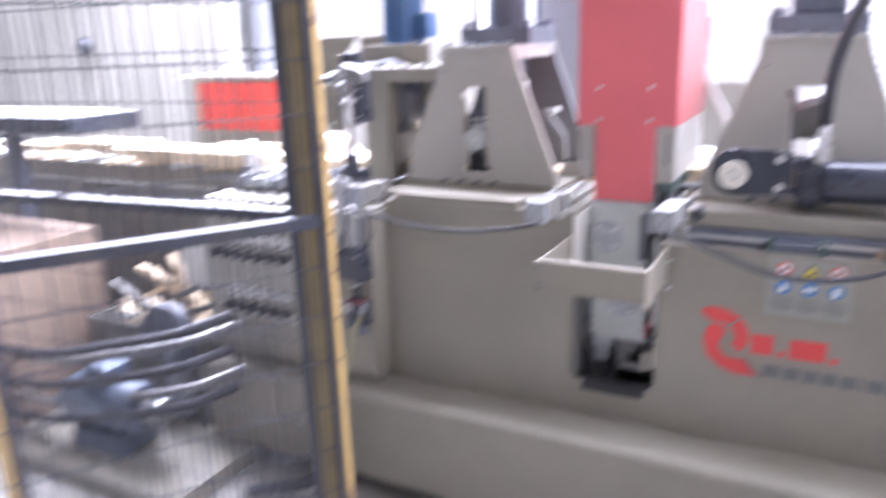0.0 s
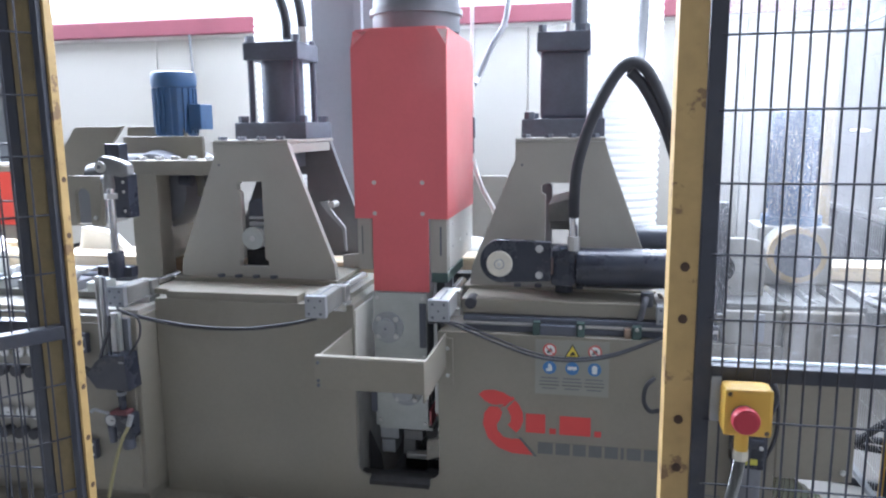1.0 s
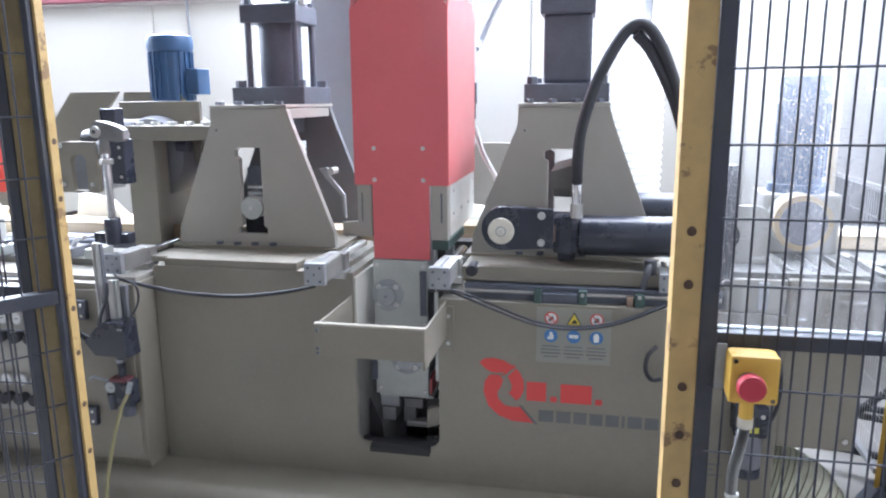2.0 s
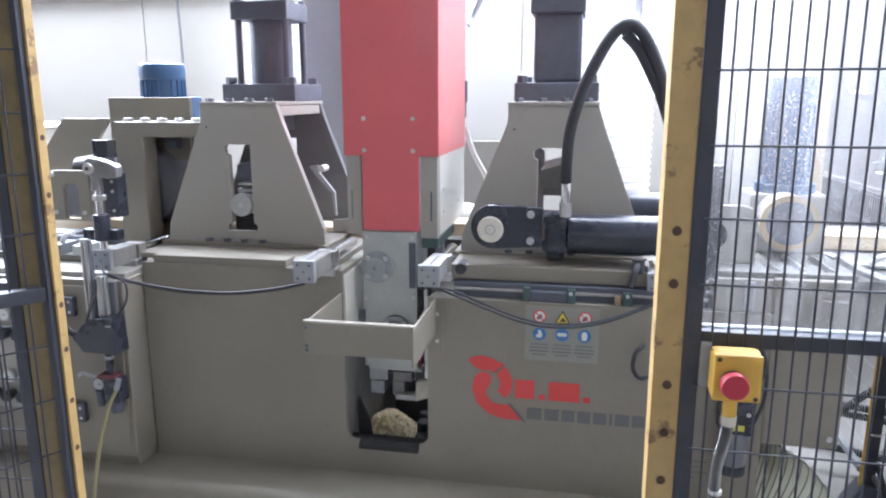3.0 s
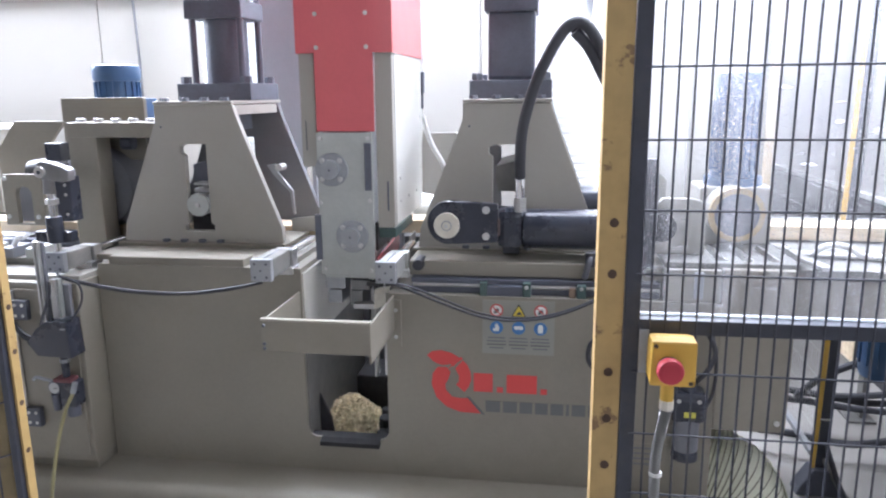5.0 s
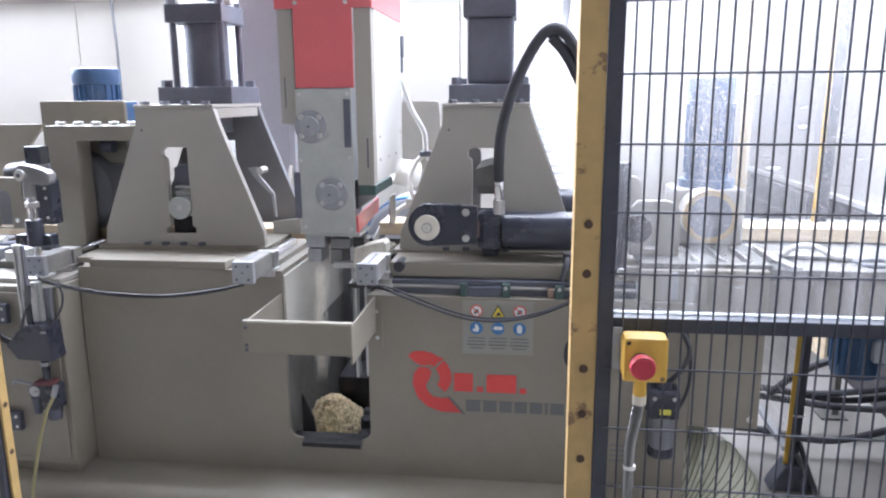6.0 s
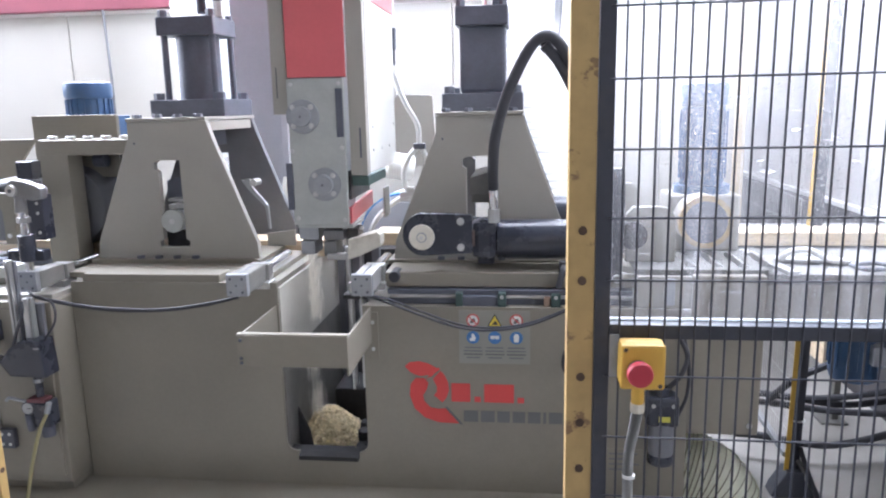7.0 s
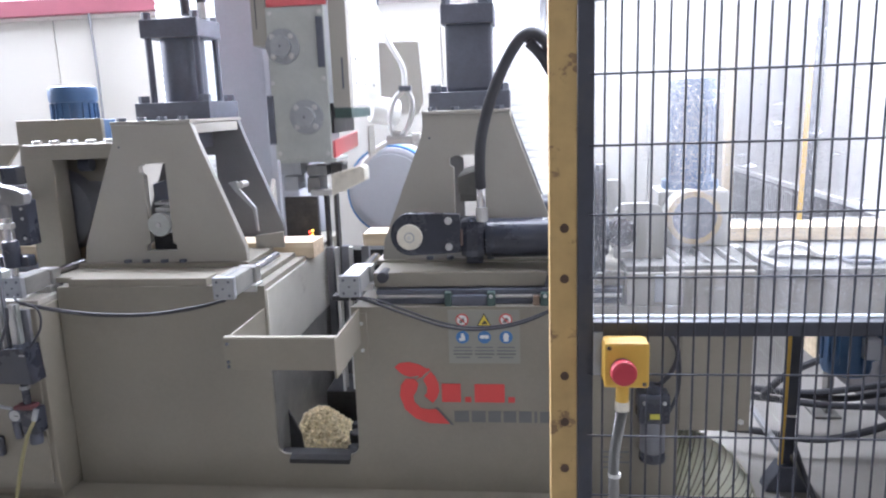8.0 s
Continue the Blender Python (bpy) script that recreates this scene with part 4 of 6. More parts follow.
def milling_head():
    h = thing("milling_head", (-0.54, 2.85, 0.40), "red covered milling head with a steel plate and two round bosses", "milling head")
    x0, x1 = -0.692, -0.373
    poly = [(-0.634, 0.972), (-0.435, 0.972), (-0.435, 1.227), (x1 + 0.004, 1.227), (x1 + 0.004, 1.80), (-0.404, 1.858), (-0.63, 1.858), (x0 - 0.004, 1.80), (x0 - 0.004, 1.227), (-0.634, 1.227)]
    part("front_cover", PR(poly, "y", 2.796, 2.803, 0.001), RED, h, "red painted sheet cover")
    part("side_cover", PR([(2.803, 1.227), (3.34, 1.227), (3.34, 1.80), (3.28, 1.858), (2.83, 1.858), (2.803, 1.80)], "x", x1 + 0.0015, x1 + 0.0045, 0.0005), RED, h, "red painted sheet cover")
    part("side_cover", PR([(2.803, 1.227), (3.1, 1.227), (3.1, 1.80), (3.04, 1.858), (2.83, 1.858), (2.803, 1.80)], "x", x0 - 0.0045, x0 - 0.0015, 0.0005), RED, h)
    part("top_cover", PR([(-0.63, 2.804), (-0.404, 2.804), (-0.375, 2.83), (-0.375, 3.3), (-0.69, 3.3), (-0.69, 2.83)], "z", 1.855, 1.862), RED, h)
    part("motor", C((-0.515, 3.0, 1.86), (-0.515, 3.0, 2.35), 0.155, 0.145, seg=36, bevel=0.01), GUARD, h, "dark grey motor on top", True)
    part("motor_band", C((-0.515, 3.0, 1.92), (-0.515, 3.0, 1.94), 0.164, seg=36), GUARD, h, "", True)
    for x in (-0.624, -0.455):
        for z in (1.351, 1.245):
            disc(h, "screw", x, 2.796, z, 0.0075, 0.004, STEEL, "", 12)
    part("gear_plate", B((-0.636, -0.444, 2.79, 2.81, 0.478, 0.968), bevel=0.002), PLATE, h, "ground steel plate")
    part("gear_case", B((-0.63, -0.45, 2.81, 2.93, 0.482, 1.30), bevel=0.003), COLGREY, h)
    for (bx, bz) in ((-0.584, 0.845), (-0.520, 0.617)):
        boss = disc(h, "boss", bx, 2.79, bz, 0.057, 0.010, DISC, "round steel bearing cover", 36)
        disc(boss, "boss_cap", bx - 0.002, 2.780, bz, 0.034, 0.020, DISC, "", 30)
        disc(boss, "boss_centre", bx - 0.002, 2.760, bz, 0.004, 0.002, BLACK, "", 8)
        for a in (45, 135, 225, 315):
            disc(boss, "screw", bx + 0.044 * math.cos(radians(a)), 2.780, bz + 0.044 * math.sin(radians(a)), 0.009, 0.008, ALU, "", 12)
    for x, z in ((-0.622, 0.95), (-0.458, 0.95), (-0.628, 0.73), (-0.455, 0.74), (-0.62, 0.50), (-0.456, 0.495)):
        disc(h, "screw", x, 2.79, z, 0.007, 0.006, STEEL, "", 12)
    part("slide_insert", B((-0.470, -0.446, 2.783, 2.789, 0.775, 0.935), bevel=0.002), BLACK, h, "dark blue-black slot insert")
    part("slide_insert", B((-0.652, -0.630, 2.784, 2.80, 0.53, 0.69), bevel=0.002), BLACK, h)
    part("bottom_flange", B((-0.625, -0.43, 2.795, 2.96, 0.466, 0.477), bevel=0.002), PLATE, h)
    part("red_guard", PR([(2.81, 0.478), (3.16, 0.50), (3.16, 0.555), (2.81, 0.535)], "x", -0.446, -0.436, 0.002), RED, h, "red side guard")
    part("dark_block", B((-0.448, -0.438, 2.82, 3.12, 0.56, 0.66), bevel=0.003), DARKIN, h)
    part("bracket", B((-0.365, -0.358, 3.0, 3.1, 0.47, 0.58), bevel=0.002), BEIGE2, h)
    part("tool_block", B((-0.625, -0.555, 2.80, 2.90, 0.425, 0.466), (-0.62, -0.57, 2.80, 2.90, 0.372, 0.42), bevel=0.003), DISC, h, "steel tool holder block")
    part("tool_block", B((-0.54, -0.47, 2.81, 2.90, 0.42, 0.455), (-0.545, -0.50, 2.82, 2.92, 0.36, 0.415), bevel=0.003), CASTGREY, h)
    part("tool_block", B((-0.46, -0.42, 2.82, 2.9, 0.37, 0.46), bevel=0.003), DARKIN, h)
    part("tool", B((-0.53, -0.455, 2.80, 2.84, 0.352, 0.372), bevel=0.004), ALU, h, "bright cutter bar")
    part("tool_cover", PR([(-0.455, 0.352), (-0.452, 0.425), (-0.35, 0.452), (-0.338, 0.442), (-0.338, 0.402), (-0.40, 0.372)], "y", 2.795, 2.87, 0.004), CREAM, h, "pale worn tool cover")
    for x in (-0.47, -0.41):
        hexbolt(h, x, 2.83, 0.455, "z", 0.008, 0.012)
    return h


def left_slide():
    s = thing("left_slide_cover", (-0.665, 2.85, 1.045), "narrow pale beige sliding cheek beside the head", "slide cover")
    part("cheek", B((-0.692, -0.640, 2.808, 2.95, 1.045, 1.79), bevel=0.003), BEIGE2, s)
    part("slit", B((-0.676, -0.673, 2.8065, 2.809, 1.10, 1.20)), BLACK, s)
    return s


def right_box():
    s = thing("head_carriage", (-0.4, 3.1, 1.04), "pale beige box carriage with hoses and a large grey drum", "carriage")
    part("front_cheek", B((-0.432, -0.374, 2.806, 2.84, 1.04, 1.79), bevel=0.003), BEIGE2, s)
    # Whiter than the front cheek: strong side light is put into the colour.
    part("side_panel", B((-0.379, -0.372, 2.84, 3.34, 1.045, 1.79), bevel=0.002), LITSIDE, s, "beige side panel whitened as lit, with small screws")
    part("back_panel", B((-0.43, -0.38, 3.3, 3.34, 1.045, 1.79), bevel=0.002), BEIGE2, s)
    part("slit", B((-0.398, -0.392, 2.8045, 2.8065, 1.10, 1.20)), BLACK, s)
    part("wiper", B((-0.43, -0.373, 2.81, 3.12, 1.005, 1.038), bevel=0.002), GREEN, s, "green grey wiper strip")
    for y, z in ((2.9, 1.12), (3.05, 1.12), (3.2, 1.12), (3.3, 1.2), (3.3, 1.4), (2.9, 1.2)):
        part("screw", C((-0.372, y, z), (-0.369, y, z), 0.005, seg=8), STEEL, s)
    # parts at the back, lifted together
    part("back_plate", PR([(-0.47, 1.0), (-0.27, 1.0), (-0.245, 1.05), (-0.26, 1.31), (-0.275, 1.318), (-0.47, 1.318)], "y", 3.68, 3.70, 0.003), BEIGE2, s)
    part("drum", C((-0.431, 3.783, 0.647), (-0.431, 4.10, 0.647), 0.208, seg=48, bevel=0.02), COLGREY, s, "large grey drum", True)
    part("drum_band", C((-0.431, 3.795, 0.647), (-0.431, 3.88, 0.647), 0.215, seg=48, bevel=0.003), mat("dull blue strap", (0.05, 0.16, 0.36), 0.8, var=0.1), s, "blue band", True)
    part("drum_seam", C((-0.431, 3.776, 0.647), (-0.431, 3.784, 0.647), 0.175, seg=40, bevel=0.003), COLGREY, s, "", True)
    part("duct_stub", C((-0.43, 3.40, 1.03), (-0.325, 3.45, 1.01), 0.055, seg=24, bevel=0.01), WHITEP, s, "", True)
    part("air_hose", T([(-0.371, 3.35, 1.40), (-0.336, 3.35, 1.295), (-0.283, 3.35, 1.195), (-0.276, 3.35, 1.117)], 0.0105, 10), WHITEP, s, "white air hose", True)
    part("tee", B((-0.30, -0.25, 3.335, 3.365, 1.095, 1.118), bevel=0.004), BLACK, s)
    part("air_hose", T([(-0.285, 3.35, 1.10), (-0.32, 3.35, 1.064), (-0.344, 3.35, 0.99), (-0.331, 3.35, 0.918)], 0.0105, 10), WHITEP, s, "white air hose", True)
    part("air_hose", T([(-0.265, 3.35, 1.10), (-0.249, 3.35, 1.05), (-0.262, 3.35, 0.972), (-0.303, 3.35, 0.906)], 0.0105, 10), WHITEP, s, "white air hose", True)
    part("air_hose", T([(-0.26, 3.34, 0.90), (-0.355, 3.34, 0.896), (-0.453, 3.34, 0.82), (-0.50, 3.36, 0.74)], 0.0105, 10), WHITEP, s, "white air hose", True)
    part("valve", B((-0.36, -0.25, 3.33, 3.38, 0.885, 0.92), (-0.33, -0.30, 3.325, 3.36, 0.92, 0.94), bevel=0.004), STEEL, s)
    part("valve", B((-0.255, -0.22, 3.33, 3.37, 0.895, 0.93), bevel=0.006), WHITEP, s)
    part("plug", B((-0.388, -0.362, 3.34, 3.37, 1.49, 1.575), (-0.383, -0.366, 3.345, 3.365, 1.43, 1.49), bevel=0.005), BLACK, s, "black cable plug")
    part("cord", T([(-0.374, 3.355, 1.43), (-0.372, 3.355, 1.36), (-0.38, 3.35, 1.28)], 0.005, 8), WHITEP, s, "", True)
    part("cord", T([(-0.374, 3.355, 1.57), (-0.372, 3.355, 1.9), (-0.372, 3.36, 2.6)], 0.008, 8), WHITEP, s, "", True)
    return s


HEAD_SIZE[0] = 0.8745
HEAD, SLIDE, CARR = milling_head(), left_slide(), right_box()
HEAD_SIZE[0] = 1.0
part("cable", T([(-0.19, 3.3, 3.2), (-0.20, 3.3, 2.5), (-0.212, 3.3, 2.1), (-0.233, 3.3, 1.935), (-0.275, 3.3, 1.86), (-0.338, 3.34, 1.74), (-0.352, 3.30, 1.70)], 0.011, 10), COLGREY, HEAD, "grey corrugated cable", True)

# timber being worked
tagged(put("timber_beam", B((-2.9, -0.54, 2.80, 2.93, 1.012, 1.068), bevel=0.002), TIMBER, None), "pale spruce beam with a fresh cut end on the deck", "beam")
tagged(put("timber_beam", B((-0.365, 1.62, 2.80, 2.93, 1.052, 1.095), bevel=0.002), TIMBER, None), "long pale spruce beam on the outfeed deck", "beam")
# ---- left side: frame, saw unit, cabinet ----
def c_frame():
    c = thing("support_frame", (-1.35, 2.75, 0.99), "beige bracket frame with bright bolt heads on top", "frame")
    part("leg", B((-1.42, -1.32, 2.60, 2.68, 0.99, 1.432), bevel=0.004), BEIGE, c)
    part("leg_side", B((-1.42, -1.395, 2.68, 3.05, 0.99, 1.43), bevel=0.004), BEIGE, c)
    part("arm", B((-1.42, -1.10, 2.598, 2.68, 1.385, 1.434), bevel=0.004), BEIGE, c)
    part("top_plate", B((-1.42, -1.10, 2.68, 3.05, 1.41, 1.434), bevel=0.003), BEIGE, c)
    part("back_plate", B((-1.545, -1.235, 2.76, 2.78, 1.30, 1.512), bevel=0.003), BEIGE, c)
    for k in range(5):
        hexbolt(c, -1.385 + 0.062 * k, 2.63, 1.434, "z", 0.016, 0.012, STEEL)
    part("bush", C((-1.30, 2.72, 1.36), (-1.26, 2.72, 1.36), 0.022, seg=16), BLACK, c)


c_frame()


def saw_unit():
    """Saw with its motor; it sinks once between two cuts. Built in its upper place."""
    u = thing("saw_unit", (-1.5, 2.85, 1.18), "beige saw unit with a blue electric motor and dark guard", "saw")
    mo = part("motor", C((-1.462, 2.98, 1.50), (-1.462, 2.98, 1.70), 0.076, seg=32), BLUE, u, "blue electric motor", True)
    for k in range(20):
        a = 2 * math.pi * k / 20
        bm = B((0.074, 0.082, -0.003, 0.003, 1.52, 1.69))
        bmesh.ops.rotate(bm, verts=bm.verts, cent=(0, 0, 0), matrix=Matrix.Rotation(a, 3, "Z"))
        bmesh.ops.translate(bm, verts=bm.verts, vec=(-1.462, 2.98, 0))
        part("fin", bm, BLUE, mo)
    part("fan_cover", C((-1.462, 2.98, 1.69), (-1.462, 2.98, 1.752), 0.084, seg=32, bevel=0.016), BLUE, mo, "", True)
    part("motor_foot", C((-1.462, 2.98, 1.47), (-1.462, 2.98, 1.50), 0.09, seg=32), BLUE, u, "", True)
    part("terminal_box", B((-1.385, -1.335, 2.94, 3.03, 1.535, 1.63), bevel=0.005), BLUE, u, "blue terminal box")
    part("angle_plate", PR([(-1.93, 1.44), (-1.845, 1.55), (-1.64, 1.55), (-1.72, 1.45), (-1.72, 1.25), (-1.93, 1.25)], "y", 2.90, 2.915, 0.002), BEIGE, u)
    part("angle_plate", PR([(-1.66, 1.40), (-1.64, 1.548), (-1.41, 1.548), (-1.37, 1.48), (-1.37, 1.40)], "y", 2.93, 2.945, 0.002), BEIGE, u)
    hole = [(-1.715, 1.20), (-1.655, 1.20), (-1.655, 1.31), (-1.664, 1.325), (-1.685, 1.333), (-1.706, 1.325), (-1.713, 1.315), (-1.715, 1.31)]
    out = [(-1.765, 1.195), (-1.61, 1.195), (-1.61, 1.25), (-1.61, 1.375), (-1.65, 1.375), (-1.72, 1.375), (-1.765, 1.372), (-1.765, 1.30)]
    part("lever_plate", PR(out, "y", 2.70, 2.72, 0.002, hole), BEIGE, u)
    part("lever_block", B((-1.76, -1.615, 2.75, 2.86, 1.198, 1.36), bevel=0.006), GUARD, u)
    for x, z in ((-1.75, 1.36), (-1.75, 1.225), (-1.635, 1.225)):
        disc(u, "screw", x, 2.70, z, 0.008, 0.006, STEEL, "", 12)
    part("shaft", C((-1.72, 2.82, 1.37), (-1.5, 2.78, 1.40), 0.045, seg=24), DARKIN, u, "", True)
    part("saw_guard", C((-1.405, 2.70, 1.325), (-1.395, 3.02, 1.325), 0.140, seg=40, bevel=0.055), GUARD, u, "dark round saw guard", True)
    part("guard_pipe", C((-1.52, 2.74, 1.425), (-1.385, 2.79, 1.43), 0.026, seg=20), COLGREY, u, "", True)
    part("fork", PR([(-1.305, 1.452), (-1.290, 1.460), (-1.262, 1.456), (-1.225, 1.445), (-1.205, 1.434), (-1.205, 1.405), (-1.235, 1.399), (-1.262, 1.404), (-1.288, 1.408), (-1.308, 1.424)], "y", 2.285, 2.315, 0.005), CASTGREY, u, "cast steel rod fork")
    disc(u, "pin", -1.290, 2.285, 1.429, 0.0165, 0.010, STEEL, "bright pin head", 20)
    disc(u, "pin_centre", -1.290, 2.275, 1.429, 0.006, 0.003, BLACK, "", 12)
    part("link_arm", T([(-1.225, 2.30, 1.422), (-1.33, 2.46, 1.41), (-1.50, 2.66, 1.385), (-1.60, 2.72, 1.36)], 0.02, 12), GUARD, u, "dark link arm", True)
    part("clevis_nut", C((-1.281, 2.30, 1.365), (-1.281, 2.30, 1.408), 0.017, 0.014, seg=16), CASTGREY, u, "", True)
    part("rod", C((-1.278, 2.30, 1.15), (-1.278, 2.30, 1.41), 0.0115, seg=16), CHROME, u, "chromed piston rod", True)
    part("nut", C((-1.278, 2.30, 1.335), (-1.278, 2.30, 1.35), 0.019, seg=6), STEEL, u)
    part("slide_block", B((-1.352, -1.302, 2.42, 2.47, 1.262, 1.40), bevel=0.004), CYLBLK, u, "black slide block")
    for z in (1.285, 1.345, 1.375):
        disc(u, "screw", -1.318, 2.42, z, 0.005, 0.004, STEEL, "", 8)
    part("slide_block", B((-1.50, -1.445, 2.59, 2.64, 1.43, 1.49), bevel=0.004), CYLBLK, u, "black slide block")
    return u


SAW = saw_unit()


def air_cylinder():
    a = thing("air_cylinder", (-1.27, 2.235, 0.80), "upright aluminium air cylinder with a black valve box", "cylinder")
    for x, w in ((-1.304, 0.007), (-1.293, 0.005)):
        part("profile", B((x - w / 2, x + w / 2, 2.232, 2.25, 0.86, 1.115), bevel=0.002), ALU, a, "aluminium profile")
    part("profile_core", B((-1.3075, -1.284, 2.244, 2.256, 0.86, 1.11), bevel=0.002), GUARD, a)
    part("profile", B((-1.268, -1.250, 2.232, 2.252, 0.85, 1.006), bevel=0.003), ALU, a, "aluminium profile")
    part("profile", B((-1.249, -1.241, 2.236, 2.252, 0.85, 1.006), bevel=0.002), PLATE, a)
    part("gland", B((-1.345, -1.23, 2.30, 2.335, 1.10, 1.132), bevel=0.004), CYLBLK, a)
    part("gland", C((-1.278, 2.30, 1.10), (-1.278, 2.30, 1.178), 0.024, seg=18, bevel=0.003), CYLBLK, a, "", True)
    part("bracket", B((-1.32, -1.225, 2.256, 2.2715, 0.80, 0.985), bevel=0.003), GUARD, a)
    part("valve_box", PR([(-1.30, 0.868), (-1.268, 0.890), (-1.204, 0.890), (-1.196, 0.783), (-1.304, 0.786), (-1.334, 0.826)], "y", 2.195, 2.26, 0.004), CYLBLK, a, "black valve box")
    part("valve_label", B((-1.222, -1.206, 2.1925, 2.195, 0.868, 0.873)), DISC, a)
    part("hose", T([(-1.262, 2.226, 1.0), (-1.258, 2.215, 0.965), (-1.272, 2.205, 0.92), (-1.285, 2.2, 0.878)], 0.0045, 8), RUBBER, a, "", True)
    part("hose", T([(-1.215, 2.235, 1.012), (-1.175, 2.235, 0.99), (-1.172, 2.23, 0.94), (-1.205, 2.22, 0.885)], 0.0032, 8), RUBBER, a, "", True)
    part("hose", T([(-1.32, 2.215, 0.83), (-1.36, 2.22, 0.845), (-1.40, 2.24, 0.868), (-1.43, 2.26, 0.89)], 0.0045, 8), RUBBER, a, "", True)
    part("hose", T([(-1.32, 2.215, 0.818), (-1.36, 2.22, 0.832), (-1.40, 2.24, 0.853), (-1.43, 2.26, 0.872)], 0.0045, 8), RUBBER, a, "", True)


air_cylinder()


def control_cabinet():
    c = thing("control_cabinet", (-1.55, 2.6, 0.39), "beige steel cabinet with pressure gauges and black knobs", "cabinet")
    part("body", B((-1.95, -1.21, 2.272, 3.2, 0.42, 0.985), bevel=0.005), BEIGE, c)
    part("base", B((-1.94, -1.22, 2.29, 3.18, 0.385, 0.425)), BEIGE, c)
    part("door", B((-1.50, -1.225, 2.264, 2.272, 0.445, 0.965), bevel=0.002), BEIGE, c)
    part("gauge_panel", B((-1.93, -1.52, 2.262, 2.272, 0.56, 0.93), bevel=0.002), BEIGE2, c, "beige gauge panel")
    for r, z in enumerate((0.868, 0.668)):
        for k in range(7 if r == 0 else 6):
            x = -1.555 - 0.052 * k - 0.01 * r
            g = disc(c, "gauge", x, 2.262, z, 0.021, 0.014, STEEL, "round pressure gauge", 20)
            disc(g, "gauge_face", x, 2.248, z, 0.017, 0.002, WHITEINK, "", 20)
            part("needle", B((x - 0.001, x + 0.010, 2.2445, 2.2455, z - 0.001, z + 0.001)), BLACKINK, g)
            part("knob", C((x, 2.262, z - 0.058), (x, 2.225, z - 0.058), 0.015, 0.018, seg=12, bevel=0.003), RUBBER, c, "", True)
    for z in (0.905, 0.568):
        part("hinge", B((-1.41, -1.362, 2.245, 2.264, z - 0.03, z + 0.03), bevel=0.003), BLACK, c, "black hinge block")
        for dx in (-0.012, 0.012):
            for dz in (-0.016, 0.016):
                disc(c, "screw", -1.386 + dx, 2.245, z + dz, 0.005, 0.003, STEEL, "", 8)
    part("hinge_rod", C((-1.415, 2.258, 0.57), (-1.415, 2.258, 0.96), 0.006, seg=10), STEEL, c, "", True)
    part("side_rail", B((-1.95, -1.22, 2.30, 3.1, 0.985, 1.0), bevel=0.003), BEIGE2, c, "dusty beige top plate")
    return c


control_cabinet()


def valve_manifold():
    v = thing("valve_manifold", (-1.68, 2.5, 1.0), "row of small steel valves with slanted levers on the cabinet", "valves")
    part("rail", B((-1.93, -1.42, 2.42, 2.48, 1.0, 1.022), bevel=0.003), DUSTY, v)
    for k in range(6):
        x = -1.90 + 0.085 * k
        part("valve", B((x, x + 0.045, 2.41, 2.50, 1.022, 1.055), bevel=0.005), PLATE if k % 2 else GUARD, v)
        part("lever", T([(x + 0.02, 2.45, 1.055), (x + 0.06, 2.42, 1.085), (x + 0.12, 2.38, 1.10)], 0.008, 8), ALU if k % 3 else BLACK, v, "", True)
    part("pipe", T([(-1.95, 2.6, 1.02), (-1.8, 2.58, 1.03), (-1.6, 2.62, 1.03), (-1.42, 2.66, 1.02)], 0.016, 10), BLACK, v, "", True)


valve_manifold()


def regulator():
    f = thing("air_regulator", (-1.25, 2.25, 0.58), "compressed air regulator with a dull red valve and small gauge", "regulator")
    part("block", B((-1.266, -1.214, 2.215, 2.263, 0.622, 0.700), bevel=0.008), CYLBLK, f)
    part("red_valve", B((-1.278, -1.222, 2.21, 2.25, 0.700, 0.712), bevel=0.004), mat("dull red valve", (0.13, 0.045, 0.05), 0.6), f, "dull red shut-off valve")
    part("lever", T([(-1.285, 2.215, 0.704), (-1.305, 2.21, 0.710), (-1.325, 2.206, 0.716), (-1.336, 2.205, 0.708)], 0.005, 8), DISC, f, "", True)
    g = disc(f, "gauge", -1.281, 2.235, 0.681, 0.021, 0.018, BLACK, "", 22)
    disc(g, "gauge_face", -1.281, 2.217, 0.681, 0.0165, 0.002, mat("grey dial face", (0.42, 0.43, 0.43), 0.5), "grey gauge face", 22)
    part("needle", B((-1.282, -1.270, 2.2145, 2.2152, 0.680, 0.682)), BLACKINK, g)
    part("bowl", C((-1.290, 2.235, 0.604), (-1.290, 2.235, 0.656), 0.011, 0.015, seg=16, bevel=0.003), BLACK, f, "", True)
    part("bowl", C((-1.240, 2.238, 0.588), (-1.240, 2.238, 0.626), 0.019, seg=16, bevel=0.004), BLACK, f, "", True)
    part("pipe", C((-1.250, 2.235, 0.712), (-1.250, 2.235, 0.782), 0.011, seg=12), CYLBLK, f, "", True)
    part("nut", C((-1.250, 2.235, 0.756), (-1.250, 2.235, 0.766), 0.014, seg=6), DISC, f)
    part("coupling", C((-1.208, 2.212, 0.704), (-1.216, 2.207, 0.672), 0.008, seg=12), DISC, f, "", True)
    part("hose", T([(-1.214, 2.208, 0.675), (-1.235, 2.19, 0.621), (-1.257, 2.17, 0.522), (-1.266, 2.14, 0.41), (-1.268, 2.12, 0.30), (-1.26, 2.10, 0.12), (-1.25, 2.05, 0.02)], 0.0055, 10), AIRHOSE, f, "yellow green air hose", True)


